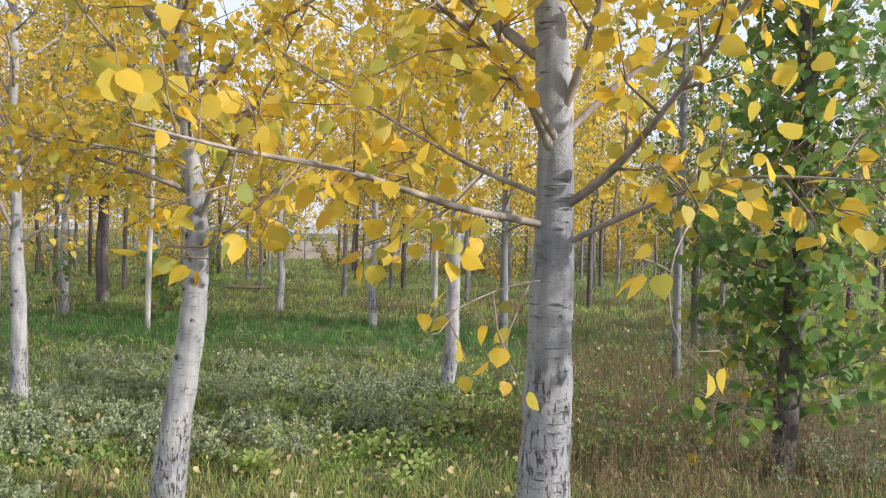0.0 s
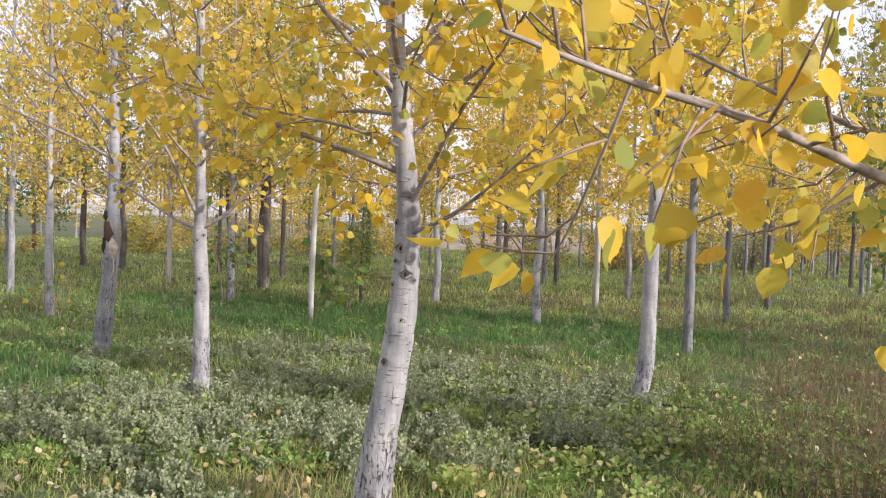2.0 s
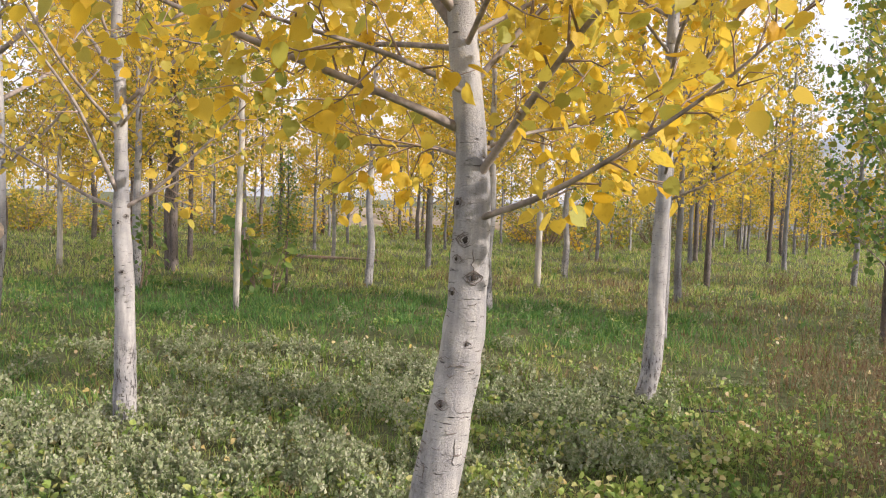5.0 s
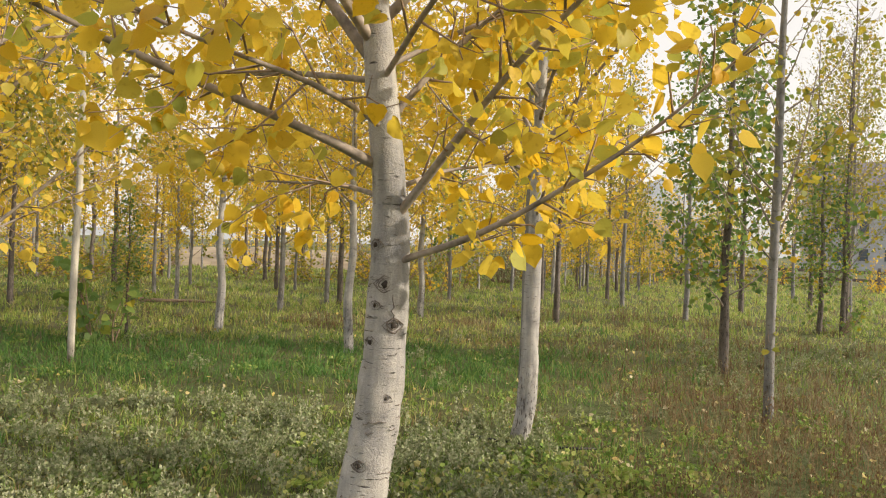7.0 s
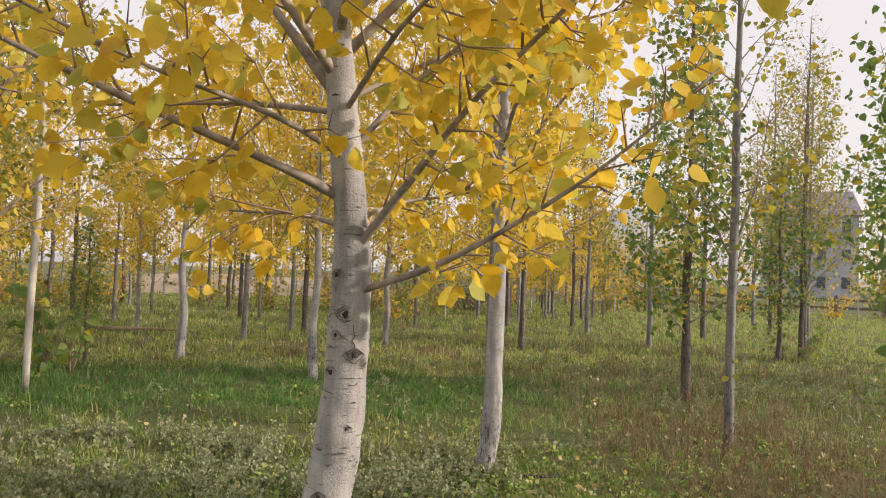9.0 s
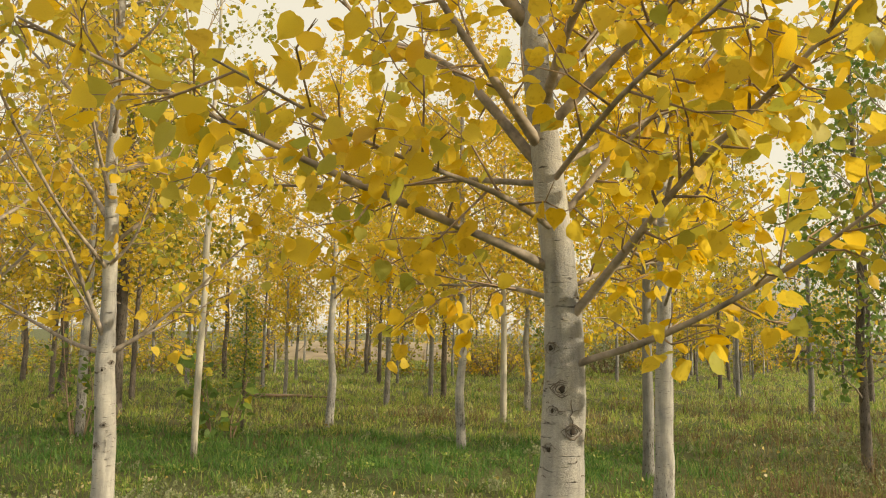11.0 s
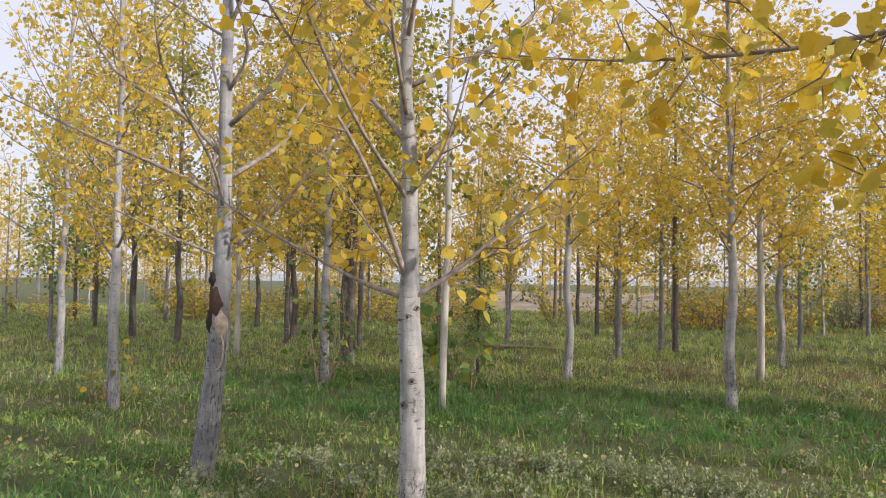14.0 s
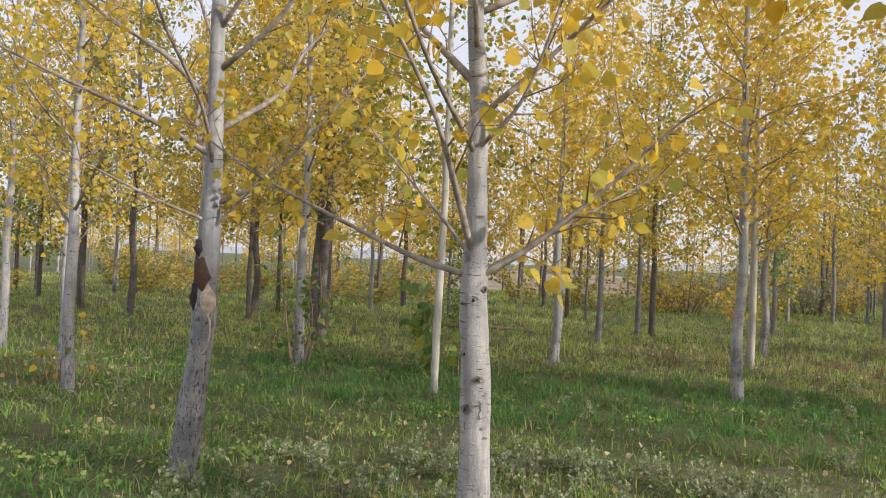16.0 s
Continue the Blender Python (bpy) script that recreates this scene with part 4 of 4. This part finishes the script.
def sage_zone(x, y):
    return 1.0 * math.exp(-((x + 2.3) / 2.9) ** 4 - ((y - 7.0) / 1.8) ** 4) + 0.8 * math.exp(-((x + 3.0) / 1.6) ** 2 - ((y - 5.2) / 1.0) ** 2) + 0.8 * math.exp(-((x - 5) / 2.5) ** 2 - ((y - 10.5) / 2) ** 2)


def bare_zone(x, y):
    return math.exp(-((x - 2.2) / 1.5) ** 2 - ((y - 6.0) / 1.8) ** 2) + 0.8 * math.exp(-((x - 1.5) / 1.0) ** 2 - ((y - 8.3) / 0.7) ** 2) + 0.6 * math.exp(-((x + 2.8) / 1.1) ** 2 - ((y - 4.9) / 0.35) ** 2)


def lush_zone(x, y):
    return math.exp(-((x + 2.8) / 5.0) ** 4 - ((y - 11.0 + 0.12 * x) / 1.7) ** 4) + 0.9 * math.exp(-((x + 6.5) / 2.6) ** 2 - ((y - 6.0) / 2.2) ** 2)


def blades(name, places, dist, heights, material, label, g, width=0.0044, per=6, spread=0.06, tilt=0.85):
    n = len(places)
    base = np.repeat(np.c_[places, [undulate(x, y) - 0.01 for x, y in places]], per, axis=0)
    k = n * per
    base[:, :2] += g.normal(size=(k, 2)) * spread
    h = np.repeat(heights, per) * g.uniform(0.45, 1.25, size=k)
    w = np.repeat(width * (0.42 + dist / 11.0), per) * g.uniform(0.7, 1.3, size=k)
    az, lean = g.uniform(0, 6.28, size=k), np.abs(g.normal(size=k)) * tilt
    face = g.uniform(0, 6.28, size=k)
    d = np.stack([np.cos(az), np.sin(az), np.zeros(k)], 1)
    s = np.stack([np.cos(face), np.sin(face), np.zeros(k)], 1) * w[:, None]
    up = np.array((0, 0, 1.0))
    mid = base + up * (h * 0.55)[:, None] + d * (h * lean * 0.35)[:, None]
    tip = base + up * (h * (1 - 0.25 * np.minimum(lean, 1.5)))[:, None] + d * (h * lean)[:, None]
    v = np.stack([base - s, base + s, mid + s * 0.75, mid - s * 0.75, tip], 1).reshape(-1, 3)
    f = (np.array([(0, 1, 2), (0, 2, 3), (3, 2, 4)])[None] + (np.arange(k) * 5)[:, None, None]).reshape(-1, 3)
    return tagged(big_mesh(name, v, f, material), label, "grass", kind="stuff")


g = np.random.default_rng(77)
pl, ds = scatter(34000, 1.2, 44, 0.95, g)
ring = g.uniform(0, 6.28, size=5000)
reach = 8.0 * np.sqrt(g.uniform(size=5000))
pl = np.r_[pl, np.stack([-1.3 + reach * np.cos(ring), 0.4 + reach * np.sin(ring)], 1)]
ds = np.r_[ds, np.full(5000, 3.5)]
rz = np.array([russet_zone(x, y) for x, y in pl])
sz = np.array([sage_zone(x, y) for x, y in pl])
nz = np.array([field(x, y, 0.5, 3.0) for x, y in pl])
fine = np.array([field(x, y, 2.2, 8.0) for x, y in pl])
dry = ((rz + 0.45 * nz + 0.7 * fine + 0.3 * g.normal(size=len(pl))) > 0.66) & (g.uniform(size=len(pl)) > 0.5)
tan = ~dry & ((nz + 0.5 * fine + 0.3 * np.exp(-((pl[:, 1] - 4.3) / 1.3) ** 2) + 0.25 * g.normal(size=len(pl))) > 0.54)
lz = np.array([lush_zone(x, y) for x, y in pl])
lush = ~dry & ((lz + 0.35 * fine + 0.2 * g.normal(size=len(pl))) > 0.5)
tan = tan & ~lush
# blades in the painted sunlit tone: far meadow and a near strip
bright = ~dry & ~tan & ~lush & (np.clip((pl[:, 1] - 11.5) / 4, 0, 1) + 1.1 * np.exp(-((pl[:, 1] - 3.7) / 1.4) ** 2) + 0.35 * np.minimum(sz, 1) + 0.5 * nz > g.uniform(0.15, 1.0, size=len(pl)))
green = ~dry & ~tan & ~lush & ~bright & (g.uniform(size=len(pl)) > 0.1 * np.minimum(sz, 1))
open_soil = np.array([bare_zone(x, y) + 0.5 * field(x, y, 1.6, 17.0) for x, y in pl]) > g.uniform(0.25, 0.8, size=len(pl))
green, tan, bright = green & ~open_soil, tan & ~open_soil, bright & ~open_soil
hg = 0.038 + 0.040 * np.clip(1 + 1.6 * fine, 0, 3) + 0.003 * np.minimum(ds, 16)
blades("grass", pl[green], ds[green], hg[green], GRASS, "short green meadow grass with yellowing tips", g)
blades("meadow_grass", pl[bright], ds[bright], hg[bright] * 1.15, MEADOW, "yellow-green meadow grass going to seed, sunlight painted into its tone", g)
blades("lush_grass", pl[lush], ds[lush], hg[lush] * 1.2, LUSH, "deep green lush grass lying over in the shade", g, 0.0044, 11, 0.07, 1.1)
blades("dry_grass", pl[tan], ds[tan], hg[tan] * 1.15, DRY, "straw-coloured dry grass tufts", g, 0.0036)
blades("russet_grass", pl[dry], ds[dry], hg[dry] * 1.5, RUSSET, "tall russet dry weeds and seed stalks", g, 0.003, 10, 0.08, 0.55)

# grey herbs: clumps of upright plumes set with narrow leaves
pl, ds = scatter(30000, 2.6, 17, 0.9, g)
keep = np.array([sage_zone(x, y) + 1.3 * field(x, y, 0.9, 21.0) + 1.1 * field(x, y, 2.6, 5.0) > g.uniform(0.6, 1.55) for x, y in pl])
pl, ds = pl[keep][:4600], ds[keep][:4600]
n, per = len(pl), 40
clump = np.array([field(x, y, 3.4, 12.0) for x, y in pl])
hh = g.uniform(0.06, 0.15, size=n) * np.clip(1.0 + 1.6 * clump, 0.4, 2.2)
base = np.repeat(np.c_[pl, [undulate(x, y) for x, y in pl]], per, axis=0)
f = g.uniform(0.05, 1.0, size=n * per)
az = g.uniform(0, 6.28, size=n * per)
out = np.stack([np.cos(az), np.sin(az), g.uniform(0.2, 1.0, size=n * per) + 1.1 * f], 1)
lean = np.repeat(g.normal(size=(n, 3)) * np.array((0.25, 0.25, 0)), per, axis=0)
hr = np.repeat(hh, per)
pos = base + (np.array((0, 0, 1.0)) + lean) * (f * hr)[:, None] + out * (0.022 * (1.25 - f))[:, None]
v, fc = leaf_cloud(pos, out, g.uniform(0.014, 0.032, size=n * per) * (1.2 - 0.4 * f), LEAF_FAR, g)
tagged(big_mesh("sage_herbs", v, fc, SAGE), "low grey-green wormwood herbs covering the ground", "herbs", kind="stuff")

# dry seed stalks standing in the russet weeds
pl, ds = scatter(14000, 2.6, 17, 0.9, g)
keep = np.array([russet_zone(x, y) + math.exp(-((x - 1.6) / 1.3) ** 2 - ((y - 5.4) / 1.5) ** 2) + 0.5 * field(x, y, 1.3, 31.0) > g.uniform(0.4, 1.1) for x, y in pl])
pl = pl[keep][:2200]
n, per = len(pl), 12
root = np.c_[pl, [undulate(x, y) for x, y in pl]]
top = root + np.c_[g.normal(size=(n, 2)) * 0.05, g.uniform(0.16, 0.42, size=n)]
f = g.uniform(0.45, 1.0, size=(n, per, 1))
pos = (root[:, None] + (top - root)[:, None] * f + g.normal(size=(n, per, 3)) * 0.012).reshape(-1, 3)
dirs = g.normal(size=(n * per, 3)) * 0.5 + np.array((0, 0, 1.0))
v, fc = leaf_cloud(pos, dirs, g.uniform(0.016, 0.034, size=n * per), LEAF_SLIM, g)
side = np.array((0.002, 0.0008, 0))
sv = np.stack([root - side, root + side, top], 1).reshape(-1, 3)
sf = np.arange(3 * n).reshape(-1, 3) + len(v)
tagged(big_mesh("seed_stalks", np.r_[v, sv], np.r_[fc, sf], RUSSET), "thin dry reddish seed stalks standing in weeds", "weeds", kind="stuff")

# broad green weeds among the grass
pl, ds = scatter(4200, 3.6, 16, 0.9, g)
keep = np.array([field(x, y, 0.6, 40.0) + 0.6 * math.exp(-((x - 0.4) / 1.6) ** 2 - ((y - 6.6) / 1.6) ** 2) + 0.8 * field(x, y, 2.8, 44.0) > g.uniform(0.05, 0.5) for x, y in pl])
pl = pl[keep]
n, per = len(pl), 14
base = np.repeat(np.c_[pl, [undulate(x, y) for x, y in pl]], per, axis=0)
az = g.uniform(0, 6.28, size=n * per)
out = np.stack([np.cos(az), np.sin(az), g.uniform(0.0, 0.9, size=n * per)], 1)
pos = base + out * g.uniform(0.01, 0.07, size=n * per)[:, None] + np.array((0, 0, 0.02))
v, fc = leaf_cloud(pos, out, g.uniform(0.018, 0.042, size=n * per), LEAF_MID, g)
tagged(big_mesh("green_weeds", v, fc, GRASS), "low broad-leaved green weeds in the grass", "weeds", kind="stuff")

# yellowing broad weeds in loose patches round the pale trunks
pl, ds = scatter(5200, 3.4, 11, 0.9, g)
keep = np.array([0.8 * math.exp(-((x + 0.4) / 1.4) ** 2 - ((y - 6.0) / 1.1) ** 2) + 0.7 * math.exp(-((x + 3.6) / 0.8) ** 2 - ((y - 5.2) / 0.5) ** 2)
                 + 0.9 * field(x, y, 2.2, 71.0) > g.uniform(0.45, 0.95) for x, y in pl])
pl = pl[keep][:700]
n, per = len(pl), 12
base = np.repeat(np.c_[pl, [undulate(x, y) for x, y in pl]], per, axis=0)
az = g.uniform(0, 6.28, size=n * per)
out = np.stack([np.cos(az), np.sin(az), g.uniform(0.1, 0.9, size=n * per)], 1)
pos = base + out * g.uniform(0.01, 0.08, size=n * per)[:, None] + np.array((0, 0, 1.0)) * g.uniform(0.02, 0.09, size=n * per)[:, None]
v, fc = leaf_cloud(pos, out, g.uniform(0.02, 0.048, size=n * per), LEAF_MID, g)
tagged(big_mesh("yellow_weeds", v, fc, MEADOW), "yellowing broad-leaved weeds round the trunks", "weeds", kind="stuff")

# fallen leaves
pl, ds = scatter(4200, 1.8, 18, 0.95, g)
pl = pl[np.array([lush_zone(x, y) + 0.5 * field(x, y, 1.2, 60.0) < 0.3 + 0.4 * g.uniform() for x, y in pl])]
pos = np.c_[pl, [undulate(x, y) + 0.02 + 0.05 * g.uniform() for x, y in pl]]
dirs = g.normal(size=(len(pl), 3)) * np.array((1, 1, 0.22))
v, fc = leaf_cloud(pos, dirs, g.uniform(0.02, 0.052, size=len(pl)), LEAF_FINE, g)
tagged(big_mesh("fallen_leaves", v, fc, FALLEN), "scattered fallen yellow and tan poplar leaves", "leaves", kind="stuff")
